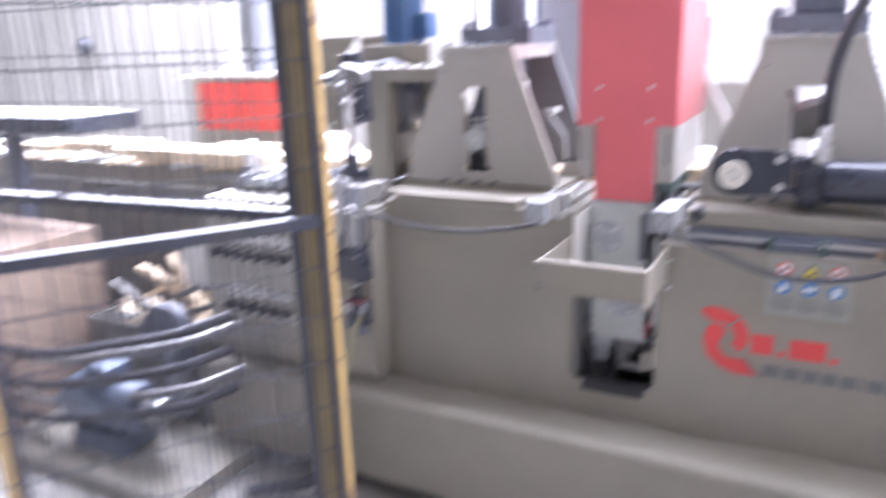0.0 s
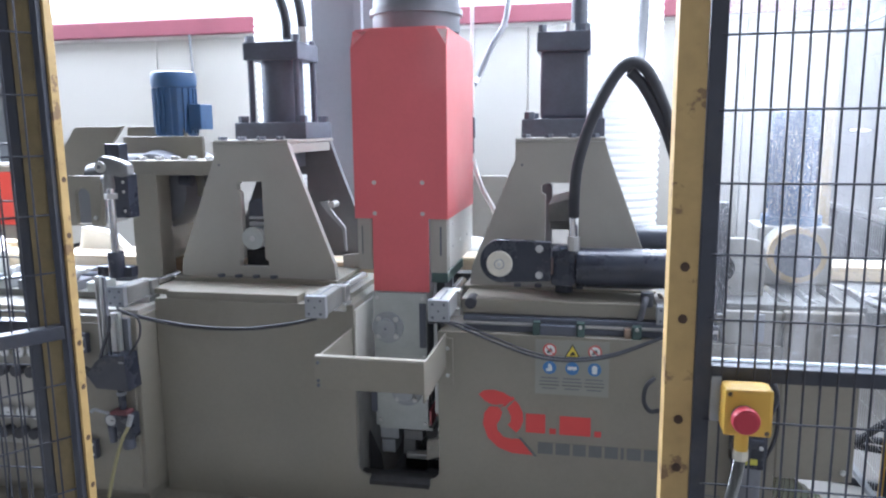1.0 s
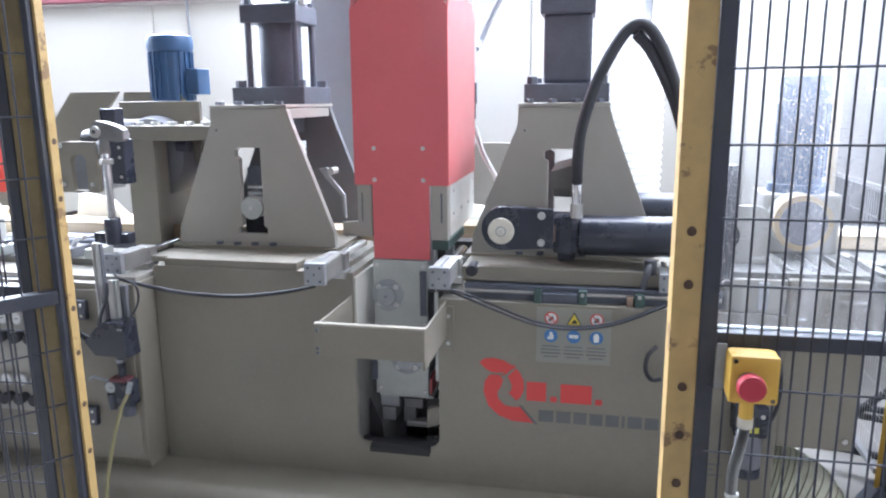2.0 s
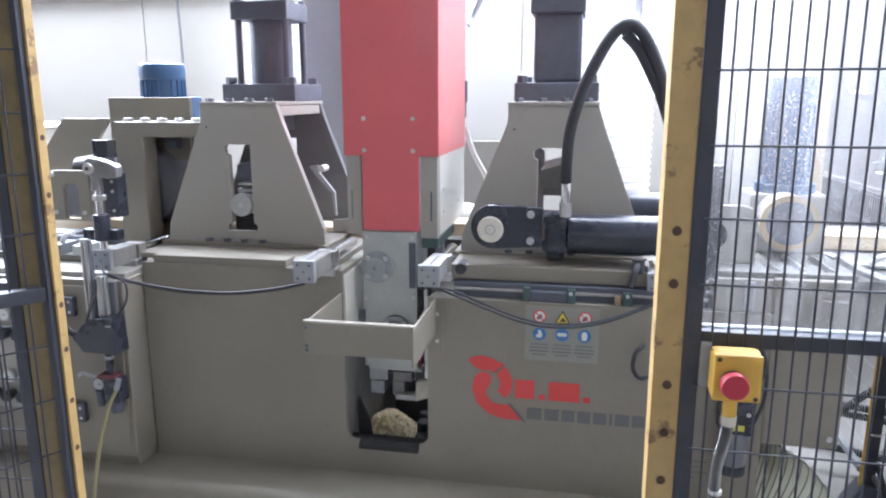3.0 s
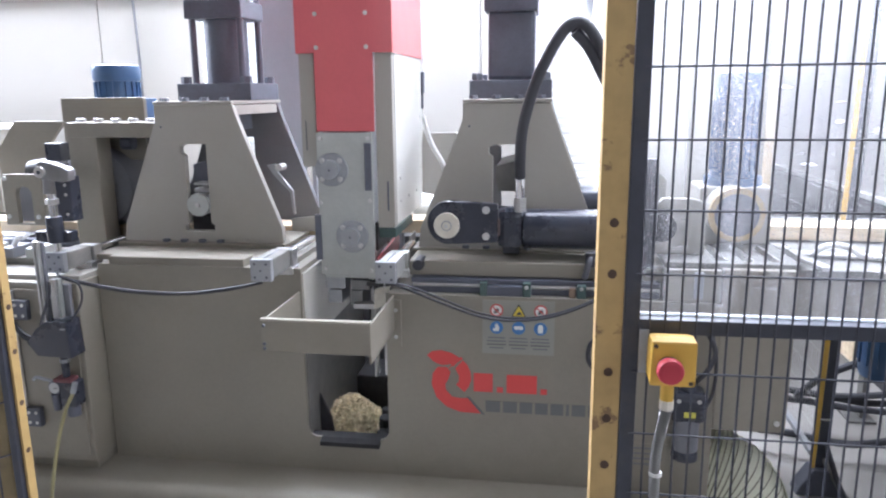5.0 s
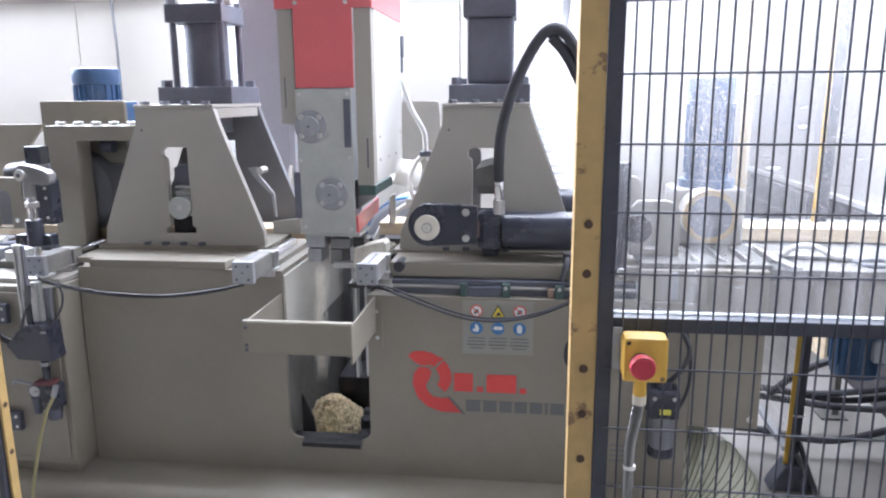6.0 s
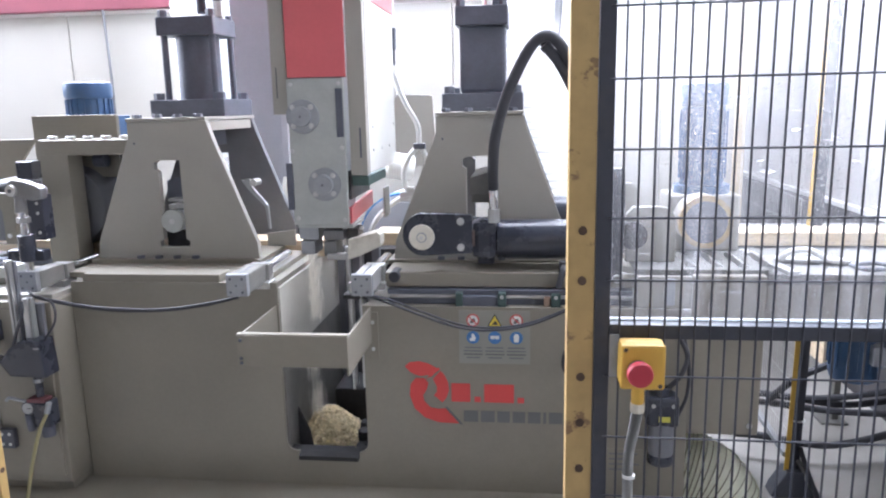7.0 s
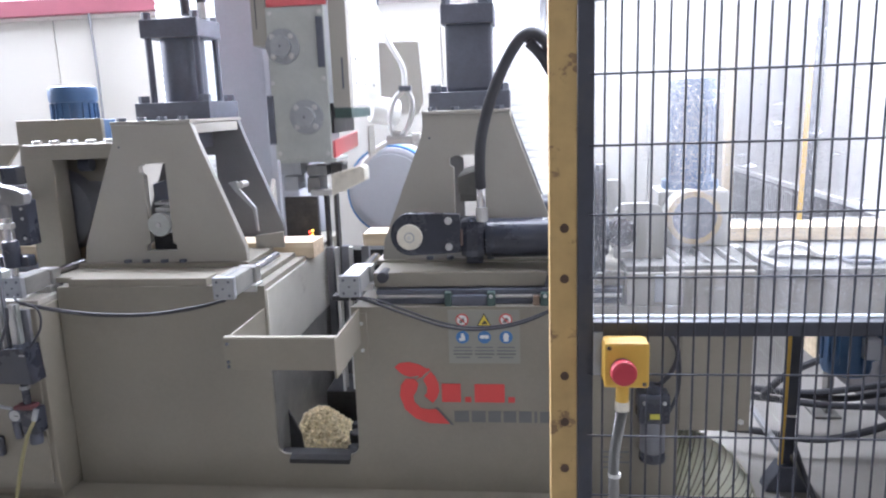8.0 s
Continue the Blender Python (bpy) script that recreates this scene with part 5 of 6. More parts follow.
regulator()
cable("floor_hose", [(-1.25, 2.0, 0.03), (-1.22, 2.05, 0.30), (-1.26, 2.10, 0.335), (-1.32, 2.12, 0.30), (-1.36, 2.1, 0.1), (-1.6, 2.0, 0.03)], 0.022, "black rubber hose standing in a loop at the plinth", RUBBER, "hose")


# ---- ducts ----
def ribbed(name, x, y, z0, z1, r, label):
    pitch = 0.030
    n = int((z1 - z0) / pitch * 4)
    bm = bmesh.new()
    seg = 36
    rings = []
    for i in range(n + 1):
        z = z0 + (z1 - z0) * i / n
        rr = r + 0.009 * abs(math.sin(math.pi * (z - z0) / pitch))
        rings.append([bm.verts.new((x + rr * math.cos(2 * math.pi * k / seg), y + rr * math.sin(2 * math.pi * k / seg), z)) for k in range(seg)])
    for a, b in zip(rings, rings[1:]):
        for k in range(seg):
            bm.faces.new((a[k], a[(k + 1) % seg], b[(k + 1) % seg], b[k]))
    d = thing(name, (x, y, z0), label, "duct", "extraction ducts behind the presses")
    part("hose", bm, DUCT, d, "", True)
    for z in (z0, z1 - 0.06):
        part("clamp_ring", C((x, y, z), (x, y, z + 0.05), r + 0.012, seg=36), STEEL, d, "", True)
    return d


ribbed("extraction_duct", 0.20, 3.55, 0.9, 4.40, 0.17, "wide white ribbed extraction duct behind the press")
ribbed("extraction_duct", -1.22, 3.55, 0.9, 4.40, 0.15, "white ribbed extraction duct beside the column")
cable("wall_cable", [(-2.066, 4.16, 2.05), (-2.062, 4.17, 1.6), (-2.07, 4.17, 0.4)], 0.0075, "thin dark grey cable on the wall", BACKGREY)


# ---- safety fence ----
def wire_panel(parent, a, b, z_lines, z0, z1, verticals, r=0.0017, material=None):
    """Mesh of thin wires between two upright stiles a and b."""
    a, b = Vector(a), Vector(b)
    d = (b - a).normalized()
    nrm = Vector((-d.y, d.x, 0))
    for z in z_lines:
        part("wire", C(a + Vector((0, 0, z)), b + Vector((0, 0, z)), r, seg=6), material or FRAMEBLK, parent)
    n = verticals
    for k in range(1, n):
        p = a + (b - a) * (k / n) + nrm * 0.0032
        part("wire", C(p + Vector((0, 0, z0)), p + Vector((0, 0, z1)), r, seg=6), material or FRAMEBLK, parent)


def bar(a, b, w, h):
    """A square tube from a to b, w wide across and h high."""
    a, b = Vector(a), Vector(b)
    d = (b - a)
    bm = B((0, d.length, -w / 2, w / 2, -h / 2, h / 2), bevel=0.002)
    m = Matrix.Translation(a) @ Matrix.Rotation(math.atan2(d.y, d.x), 4, "Z")
    bmesh.ops.transform(bm, matrix=m, verts=bm.verts)
    return bm


def right_fence():
    f = thing("safety_fence", (0.47, 1.46, 0.02), "black framed wire mesh safety fence with an acrylic sheet", "fence", "safety fence")
    part("stile", B((0.2565, 0.279, 1.445, 1.475, 0.12, 2.1), bevel=0.002), FRAMEBLK, f)
    part("stile", B((0.730, 0.753, 1.445, 1.475, 0.12, 2.1), bevel=0.002), FRAMEBLK, f)
    for z in (0.13, 1.182, 2.09):
        part("rail", B((0.279, 0.730, 1.446, 1.474, z - 0.011, z + 0.011), bevel=0.002), FRAMEBLK, f)
    zs = [1.261, 1.353] + [1.451 + 0.0975 * k for k in range(7)] + [1.114 - 0.098 * k for k in range(10)]
    wire_panel(f, (0.293 - 0.02167, 1.4425, 0), (0.293 - 0.02167 * 2 + 0.02167 * 22, 1.4425, 0), zs, 0.14, 2.08, 21)
    sheet = part("acrylic_sheet", B((0.281, 0.728, 1.470, 1.474, 1.196, 2.07)), ACRYLIC, f, "scratched dusty clear acrylic sheet")
    sheet.visible_shadow = False
    part("sheet_edge", B((0.280, 0.729, 1.468, 1.4745, 1.1935, 1.1965)), mat("bright sheet edge", (0.85, 0.88, 0.9), 0.25, translucent=0.5), f)
    part("sheet_edge", B((0.2795, 0.2815, 1.468, 1.4745, 1.197, 2.07)), bpy.data.materials["bright sheet edge"], f)
    for z in (1.26, 1.85):
        part("sheet_clip", C((0.289, 1.462, z), (0.289, 1.452, z), 0.006, seg=10), STEEL, f)


def fence_post(x0, x1, y, group, holes=True):
    p = thing("fence_post", ((x0 + x1) / 2, y + 0.02, 0.0), "worn yellow steel fence post with bolt holes", "post", group)
    part("face", B((x0, x1, y, y + 0.004, 0.01, 2.15), bevel=0.001), YELLOW, p, "scuffed yellow paint")
    part("web", B((x0, x0 + 0.004, y + 0.004, y + 0.05, 0.01, 2.15), bevel=0.001), YELLOW, p)
    part("foot_plate", B((x0 - 0.03, x1 + 0.03, y - 0.02, y + 0.08, 0.0, 0.01), bevel=0.002), BLACK, p)
    if holes:
        for z in (0.96, 1.036, 1.110, 1.26, 1.335):
            part("hole", C((x0 + 0.021, y + 0.001, z), (x0 + 0.021, y - 0.0006, z), 0.0058, seg=14), HOLE, p, "dark bolt hole")
            part("hole_rim", C((x0 + 0.021, y + 0.001, z - 0.0015), (x0 + 0.021, y - 0.0003, z - 0.0015), 0.0066, seg=14), HOLE, p)
    return p


right_fence()
fence_post(0.2165, 0.2555, 1.448, "safety fence")
fence_post(0.756, 0.795, 1.448, "safety fence", False)
# hose bundle behind the post
cable("hose_bundle", [(0.29, 1.50, 1.42), (0.292, 1.50, 1.36), (0.29, 1.505, 1.25)], 0.012, "black cable clipped behind the fence frame")


def emergency_stop():
    e = thing("emergency_stop", (0.32, 1.41, 1.10), "yellow emergency stop box with a red mushroom button", "switch")
    part("box", B((0.2895, 0.3535, 1.404, 1.438, 1.110, 1.178), bevel=0.009), YELLOW2, e, "yellow plastic box")
    part("lid", B((0.290, 0.353, 1.396, 1.406, 1.1105, 1.1775), bevel=0.0048), YELLOW2, e)
    part("back_plate", B((0.279, 0.292, 1.4365, 1.4405, 1.115, 1.18)), DISC, e)
    part("collar", C((0.315, 1.397, 1.140), (0.315, 1.388, 1.140), 0.016, seg=24), BLACK, e)
    part("button", C((0.315, 1.388, 1.140), (0.315, 1.372, 1.140), 0.0188, 0.018, seg=30, bevel=0.005), REDBTN, e, "red mushroom button", True)
    for x, z in ((0.297, 1.170), (0.346, 1.117)):
        disc(e, "screw", x, 1.397, z, 0.0035, 0.001, BLACK, "", 10)
    part("gland", C((0.318, 1.415, 1.108), (0.318, 1.415, 1.080), 0.0095, seg=12, bevel=0.002), YELLOW2, e, "", True)
    part("gland_nut", C((0.318, 1.415, 1.084), (0.318, 1.415, 1.07), 0.0105, seg=8), CREAM, e)
    part("conduit", T([(0.318, 1.415, 1.072), (0.314, 1.416, 1.04), (0.308, 1.42, 0.99), (0.309, 1.42, 0.90), (0.315, 1.42, 0.6), (0.315, 1.42, 0.15)], 0.0072, 12, 60, 0.0009, 1), CONDUIT, e, "flexible metal conduit", True)
    for z in (0.962, 0.70):
        part("cable_tie", C((0.309, 1.42, z), (0.309, 1.42, z + 0.005), 0.0095, seg=14), WHITEP, e)


emergency_stop()


def left_fence():
    f = thing("safety_fence", (-1.3, 1.46, 0.02), "black framed wire mesh safety fence beside the open door", "fence", "safety fence")
    a, b = (-0.845, 1.487, 0), (-1.85, 1.40, 0)
    part("stile", B((-0.862, -0.838, 1.472, 1.50, 0.12, 2.1), bevel=0.002), FRAMEBLK, f)
    for z in (0.13, 1.19, 2.09):
        part("rail", bar((a[0], a[1], z), (b[0], b[1], z), 0.026, 0.022), FRAMEBLK, f)
    part("stile", B((-1.862, -1.838, 1.39, 1.415, 0.12, 2.1), bevel=0.002), FRAMEBLK, f)
    wire_panel(f, a, b, [0.23 + 0.0985 * k for k in range(19)], 0.14, 2.08, 40)
    fence_post(-1.915, -1.875, 1.385, "safety fence", False)
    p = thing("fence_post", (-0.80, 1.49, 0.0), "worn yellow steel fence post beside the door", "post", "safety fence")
    # Shade on this face comes from its darker colour, with some dirt.
    part("tube", B((-0.835, -0.795, 1.47, 1.52, 0.0, 2.15), bevel=0.003), SHADEYELLOW, p, "dirty yellow face darkened for shade")
    part("edge_face", B((-0.771, -0.7655, 1.4685, 1.487, 0.0, 2.15), bevel=0.001), YELLOW, p, "orange yellow worn edge")
    for z in (0.90, 0.99, 1.085, 1.165, 1.355, 1.45):
        part("hole", C((-0.767, 1.478, z), (-0.7648, 1.478, z), 0.0050, seg=12), HOLE, p, "dark bolt hole")
    d = thing("fence_door", (-0.78, 1.45, 0.1), "open black framed wire mesh door leaf", "door")
    h = Vector((-0.783, 1.462, 0)); w = Vector((-0.575, -0.818, 0)); e = h + w * 0.93
    part("stile", B((-0.784, -0.7715, 1.458, 1.484, 0.1, 2.1), bevel=0.002), FRAMEBLK, d)
    part("stile", bar((e.x, e.y, 1.1), (e.x - 0.014, e.y - 0.02, 1.1), 0.025, 2.0), FRAMEBLK, d)
    for z in (0.11, 1.19, 2.09):
        part("rail", bar((h.x, h.y, z), (e.x, e.y, z), 0.025, 0.024), FRAMEBLK, d)
    wire_panel(d, h, e, [0.21 + 0.0985 * k for k in range(19)], 0.12, 2.08, 36)


left_fence()


# ---- right side: outfeed, drive, far fence ----
def outfeed():
    t = thing("outfeed_table", (0.95, 2.8, 0.0), "grey steel outfeed table with ribs and a flat bar", "table")
    part("top", B((0.81, 1.66, 2.42, 3.3, 1.015, 1.045), bevel=0.004), DUSTY, t, "grey dusty steel top")
    part("front_beam", B((0.81, 1.66, 2.44, 2.50, 0.88, 1.014), bevel=0.004), BEIGE, t)
    part("deck", B((0.46, 0.81, 2.40, 3.0, 1.045, 1.062), bevel=0.003), DUSTY, t)
    part("deck_front", B((0.46, 0.606, 2.385, 2.44, 0.955, 1.045), bevel=0.003), BEIGE2, t)
    for k in range(4):
        x = 0.60 + 0.07 * k
        part("rib", PR([(x, 1.062), (x + 0.03, 1.062), (x + 0.006, 1.074)], "y", 2.43, 2.60), STEEL, t)
    part("flat_bar", bar((0.83, 2.72, 1.052), (0.875, 2.40, 1.052), 0.03, 0.012), STEEL, t)
    part("flat_bar", bar((0.80, 2.60, 1.054), (1.08, 2.56, 1.056), 0.05, 0.008), ALU, t)
    part("handle", T([(0.89, 2.56, 1.06), (0.92, 2.55, 1.085), (0.97, 2.55, 1.085), (1.02, 2.54, 1.06), (1.06, 2.53, 1.06)], 0.009, 10), WHITEP, t, "white handle", True)
    part("ring", T([(1.06, 2.5, 1.055), (1.14, 2.52, 1.055), (1.16, 2.46, 1.055), (1.08, 2.44, 1.055), (1.06, 2.5, 1.055)], 0.006, 8), BLACK, t, "", True)
    for x, y in ((0.72, 3.24), (0.84, 3.24)):
        part("leg", B((x - 0.03, x + 0.03, y - 0.03, y + 0.03, 0, 1.015), bevel=0.004), BEIGE, t)
    return t


outfeed()


def drive():
    d = thing("feed_drive", (0.70, 2.68, 1.062), "beige feed roller drive with a tall blue gear motor", "drive")
    part("housing", B((0.59, 0.80, 2.66, 2.83, 1.062, 1.235), bevel=0.008), BEIGE2, d)
    part("roller", C((0.675, 2.56, 1.168), (0.675, 2.66, 1.168), 0.076, seg=40, bevel=0.006), BEIGE2, d, "pale round roller housing", True)
    part("roller_face", C((0.675, 2.555, 1.168), (0.675, 2.562, 1.168), 0.062, seg=36), GUARD, d, "", True)
    part("roller_rim", C((0.675, 2.557, 1.168), (0.675, 2.575, 1.168), 0.0775, seg=40), mat("worn tan rim", (0.42, 0.32, 0.18), 0.5, var=0.2), d, "", True)
    part("flange", C((0.70, 2.75, 1.235), (0.70, 2.75, 1.26), 0.085, seg=30), BLUE, d, "", True)
    mo = part("motor", C((0.70, 2.75, 1.26), (0.70, 2.75, 1.50), 0.066, seg=32), BLUE, d, "blue gear motor", True)
    for k in range(18):
        a = 2 * math.pi * k / 18
        bm = B((0.064, 0.072, -0.003, 0.003, 1.28, 1.49))
        bmesh.ops.rotate(bm, verts=bm.verts, cent=(0, 0, 0), matrix=Matrix.Rotation(a, 3, "Z"))
        bmesh.ops.translate(bm, verts=bm.verts, vec=(0.70, 2.75, 0))
        part("fin", bm, BLUE, mo)
    part("fan_cover", C((0.70, 2.75, 1.50), (0.70, 2.75, 1.57), 0.070, seg=32, bevel=0.012), BLUE, mo, "", True)
    part("bearing_plate", PR([(0.44, 1.062), (0.58, 1.062), (0.58, 1.19), (0.565, 1.215), (0.54, 1.222), (0.46, 1.222), (0.44, 1.20)], "y", 2.50, 2.525, 0.003), BEIGE2, d)
    part("bearing_plate", PR([(0.40, 1.062), (0.50, 1.062), (0.50, 1.25), (0.48, 1.27), (0.42, 1.27), (0.40, 1.25)], "y", 2.70, 2.72, 0.003), BEIGE2, d)
    part("bearing", C((0.455, 2.46, 1.145), (0.455, 2.50, 1.145), 0.04, seg=20), DARKIN, d, "dark bearing", True)
    part("junction", B((0.535, 0.56, 2.376, 2.386, 0.965, 1.04), bevel=0.003), COLGREY, d)
    return d


drive()


def pump():
    p = thing("filter_pump", (0.53, 2.33, 0.50), "black filter pump with grey cylinder on the machine side", "pump")
    part("head", B((0.485, 0.57, 2.30, 2.368, 0.64, 0.725), bevel=0.010), CYLBLK, p)
    part("neck", C((0.527, 2.33, 0.725), (0.527, 2.33, 0.745), 0.022, seg=16), CYLBLK, p, "", True)
    part("bowl", C((0.528, 2.33, 0.55), (0.528, 2.33, 0.645), 0.034, seg=26, bevel=0.006), GUARD, p, "grey cylinder", True)
    part("bowl_cap", C((0.528, 2.33, 0.524), (0.528, 2.33, 0.553), 0.037, 0.034, seg=26, bevel=0.006), CYLBLK, p, "", True)
    part("label_tag", B((0.515, 0.545, 2.297, 2.301, 0.657, 0.672)), mat("yellow tag", (0.55, 0.52, 0.08), 0.5), p)
    for x in (0.50, 0.553):
        disc(p, "screw", x, 2.30, 0.703, 0.006, 0.004, STEEL, "", 10)
    part("hose", T([(0.545, 2.33, 0.745), (0.575, 2.32, 0.79), (0.590, 2.33, 0.84), (0.56, 2.35, 0.90), (0.53, 2.36, 0.93)], 0.007, 8), RUBBER, p, "", True)
    part("hose", T([(0.565, 2.32, 0.66), (0.592, 2.33, 0.72), (0.598, 2.34, 0.80), (0.585, 2.35, 0.88)], 0.005, 8), RUBBER, p, "", True)
    part("bracket", B((0.50, 0.555, 2.355, 2.369, 0.54, 0.72)), BACKGREY, p)


pump()


def spiral_duct():
    """Milky hose with a dark spiral, lying in a bend beside the plinth."""
    s = thing("spiral_hose", (0.8, 2.6, 0.0), "milky spiral suction hose with dark wire on the floor", "hose")
    pts = [(0.52, 2.60, 0.36), (0.62, 2.57, 0.352), (0.70, 2.55, 0.312), (0.735, 2.54, 0.21), (0.74, 2.53, 0.10), (0.74, 2.53, 0.0)]
    part("hose", T(pts, 0.155, 30, 10, 0.004, 2), CLEARDUCT, s, "", True)
    c = spline(pts, 560)
    hel = []
    side = None
    for i, p in enumerate(c):
        d = (c[min(i + 1, len(c) - 1)] - c[max(i - 1, 0)]).normalized()
        side = d.orthogonal().normalized() if side is None else (side - d * side.dot(d)).normalized()
        up = d.cross(side)
        a = i * 2 * math.pi / 56
        hel.append(p + (side * math.cos(a) + up * math.sin(a)) * 0.1605)
    part("wire", T(hel, 0.0020, 4, 1), mat("spiral wire", (0.24, 0.23, 0.15), 0.5, var=0.1), s, "dark spiral wire", True)


spiral_duct()


def far_fence():
    p = thing("fence_post", (1.17, 3.14, 0.0), "yellow and black fence post on a black foot", "post", "safety fence")
    part("face", PR([(1.150, 0.10), (1.167, 0.10), (1.197, 2.0), (1.180, 2.0)], "y", 3.125, 3.13, 0.001), YELLOW2, p, "yellow face")
    part("tube", PR([(1.169, 0.02), (1.205, 0.02), (1.236, 2.0), (1.200, 2.0)], "y", 3.13, 3.17, 0.003), FRAMEBLK, p)
    part("foot", PR([(1.10, 0.0), (1.26, 0.0), (1.25, 0.03), (1.212, 0.105), (1.155, 0.105), (1.11, 0.03)], "y", 3.10, 3.18, 0.004), BLACK, p, "black cast foot")
    part("tie", C((1.193, 3.15, 0.30), (1.193, 3.15, 0.306), 0.0285, seg=14), WHITEP, p)
    f = thing("safety_fence", (1.16, 3.6, 0.1), "wire mesh safety fence running to the wall", "fence", "safety fence")
    a, b = (1.165, 3.16, 0), (1.20, 4.15, 0)
    for z in (0.15, 1.94):
        part("rail", bar((a[0], a[1], z), (b[0], b[1], z), 0.022, 0.022), DISC, f)
    wire_panel(f, a, b, [0.25 + 0.1 * k for k in range(17)], 0.15, 1.94, 38, 0.0009, STEEL)
    q = thing("fence_post", (1.19, 4.14, 0.0), "thin tan post at the wall", "post", "safety fence")
    part("tube", B((1.17, 1.215, 4.12, 4.17, 0.0, 2.0), bevel=0.003), mat("tan post paint", (0.42, 0.33, 0.20), 0.5, var=0.1), q)


far_fence()


def second_motor():
    m = thing("electric_motor", (1.45, 3.35, 0.5), "blue electric motor on a low beige stand", "motor")
    mb = part("body", C((1.455, 3.32, 0.41), (1.455, 3.32, 0.80), 0.092, seg=32, bevel=0.03), BLUE, m, "", True)
    for k in range(14):
        a = 2 * math.pi * k / 14
        bm = B((0.090, 0.099, -0.004, 0.004, 0.47, 0.76))
        bmesh.ops.rotate(bm, verts=bm.verts, cent=(0, 0, 0), matrix=Matrix.Rotation(a, 3, "Z"))
        bmesh.ops.translate(bm, verts=bm.verts, vec=(1.455, 3.32, 0))
        part("fin", bm, BLUE, mb)
    part("terminal_box", B((1.47, 1.53, 3.19, 3.25, 0.505, 0.585), bevel=0.005), COLGREY, m, "grey terminal box")
    part("gearbox", B((1.545, 1.80, 3.22, 3.46, 0.55, 0.84), bevel=0.012), BLUE, m)
    part("stand", B((1.73, 1.80, 3.28, 3.40, 0.0, 0.55), bevel=0.004), DUSTY, m)
    tagged(put("timber_block", B((1.45, 1.66, 3.6, 3.9, 0.36, 0.58), bevel=0.004), TIMBER, None), "pale timber block stacked beside the wall", "timber")
    tagged(put("timber_stand", B((1.60, 1.63, 3.82, 3.88, 0, 0.36), (1.56, 1.66, 3.76, 3.90, 0.34, 0.36), (1.54, 1.66, 3.78, 3.92, 0, 0.012), bevel=0.003), DUSTY, None), "beige trestle under the timber block", "trestle")


second_motor()
for pts in ([(1.0, 3.70, 0.23), (1.2, 3.6, 0.225), (1.45, 3.58, 0.215), (1.82, 3.62, 0.25)],
            [(1.0, 3.66, 0.17), (1.2, 3.6, 0.185), (1.5, 3.56, 0.165), (1.82, 3.6, 0.14)],
            [(0.95, 3.74, 0.20), (1.25, 3.64, 0.205), (1.55, 3.60, 0.18), (1.82, 3.66, 0.19)],
            [(1.05, 3.45, 0.10), (1.15, 3.4, 0.115), (1.4, 3.38, 0.088), (1.65, 3.42, 0.125), (1.82, 3.5, 0.16)],
            [(1.22, 3.55, 0.22), (1.30, 3.5, 0.33), (1.41, 3.48, 0.40), (1.48, 3.45, 0.44)]):
    cable("hydraulic_hose", pts, 0.0155, "thick black hydraulic hose near the floor", RUBBER, "hose")
cable("floor_cable", [(1.20, 3.14, 0.14), (1.24, 3.08, 0.06), (1.27, 2.98, 0.018), (1.33, 2.85, 0.015), (1.5, 2.7, 0.015)], 0.012, "grey cable from the post across the floor", CONDUIT)
cable("floor_cable", [(1.20, 3.12, 0.2), (1.23, 3.05, 0.08), (1.25, 2.95, 0.018), (1.30, 2.75, 0.015)], 0.010, "black cable from the post across the floor")


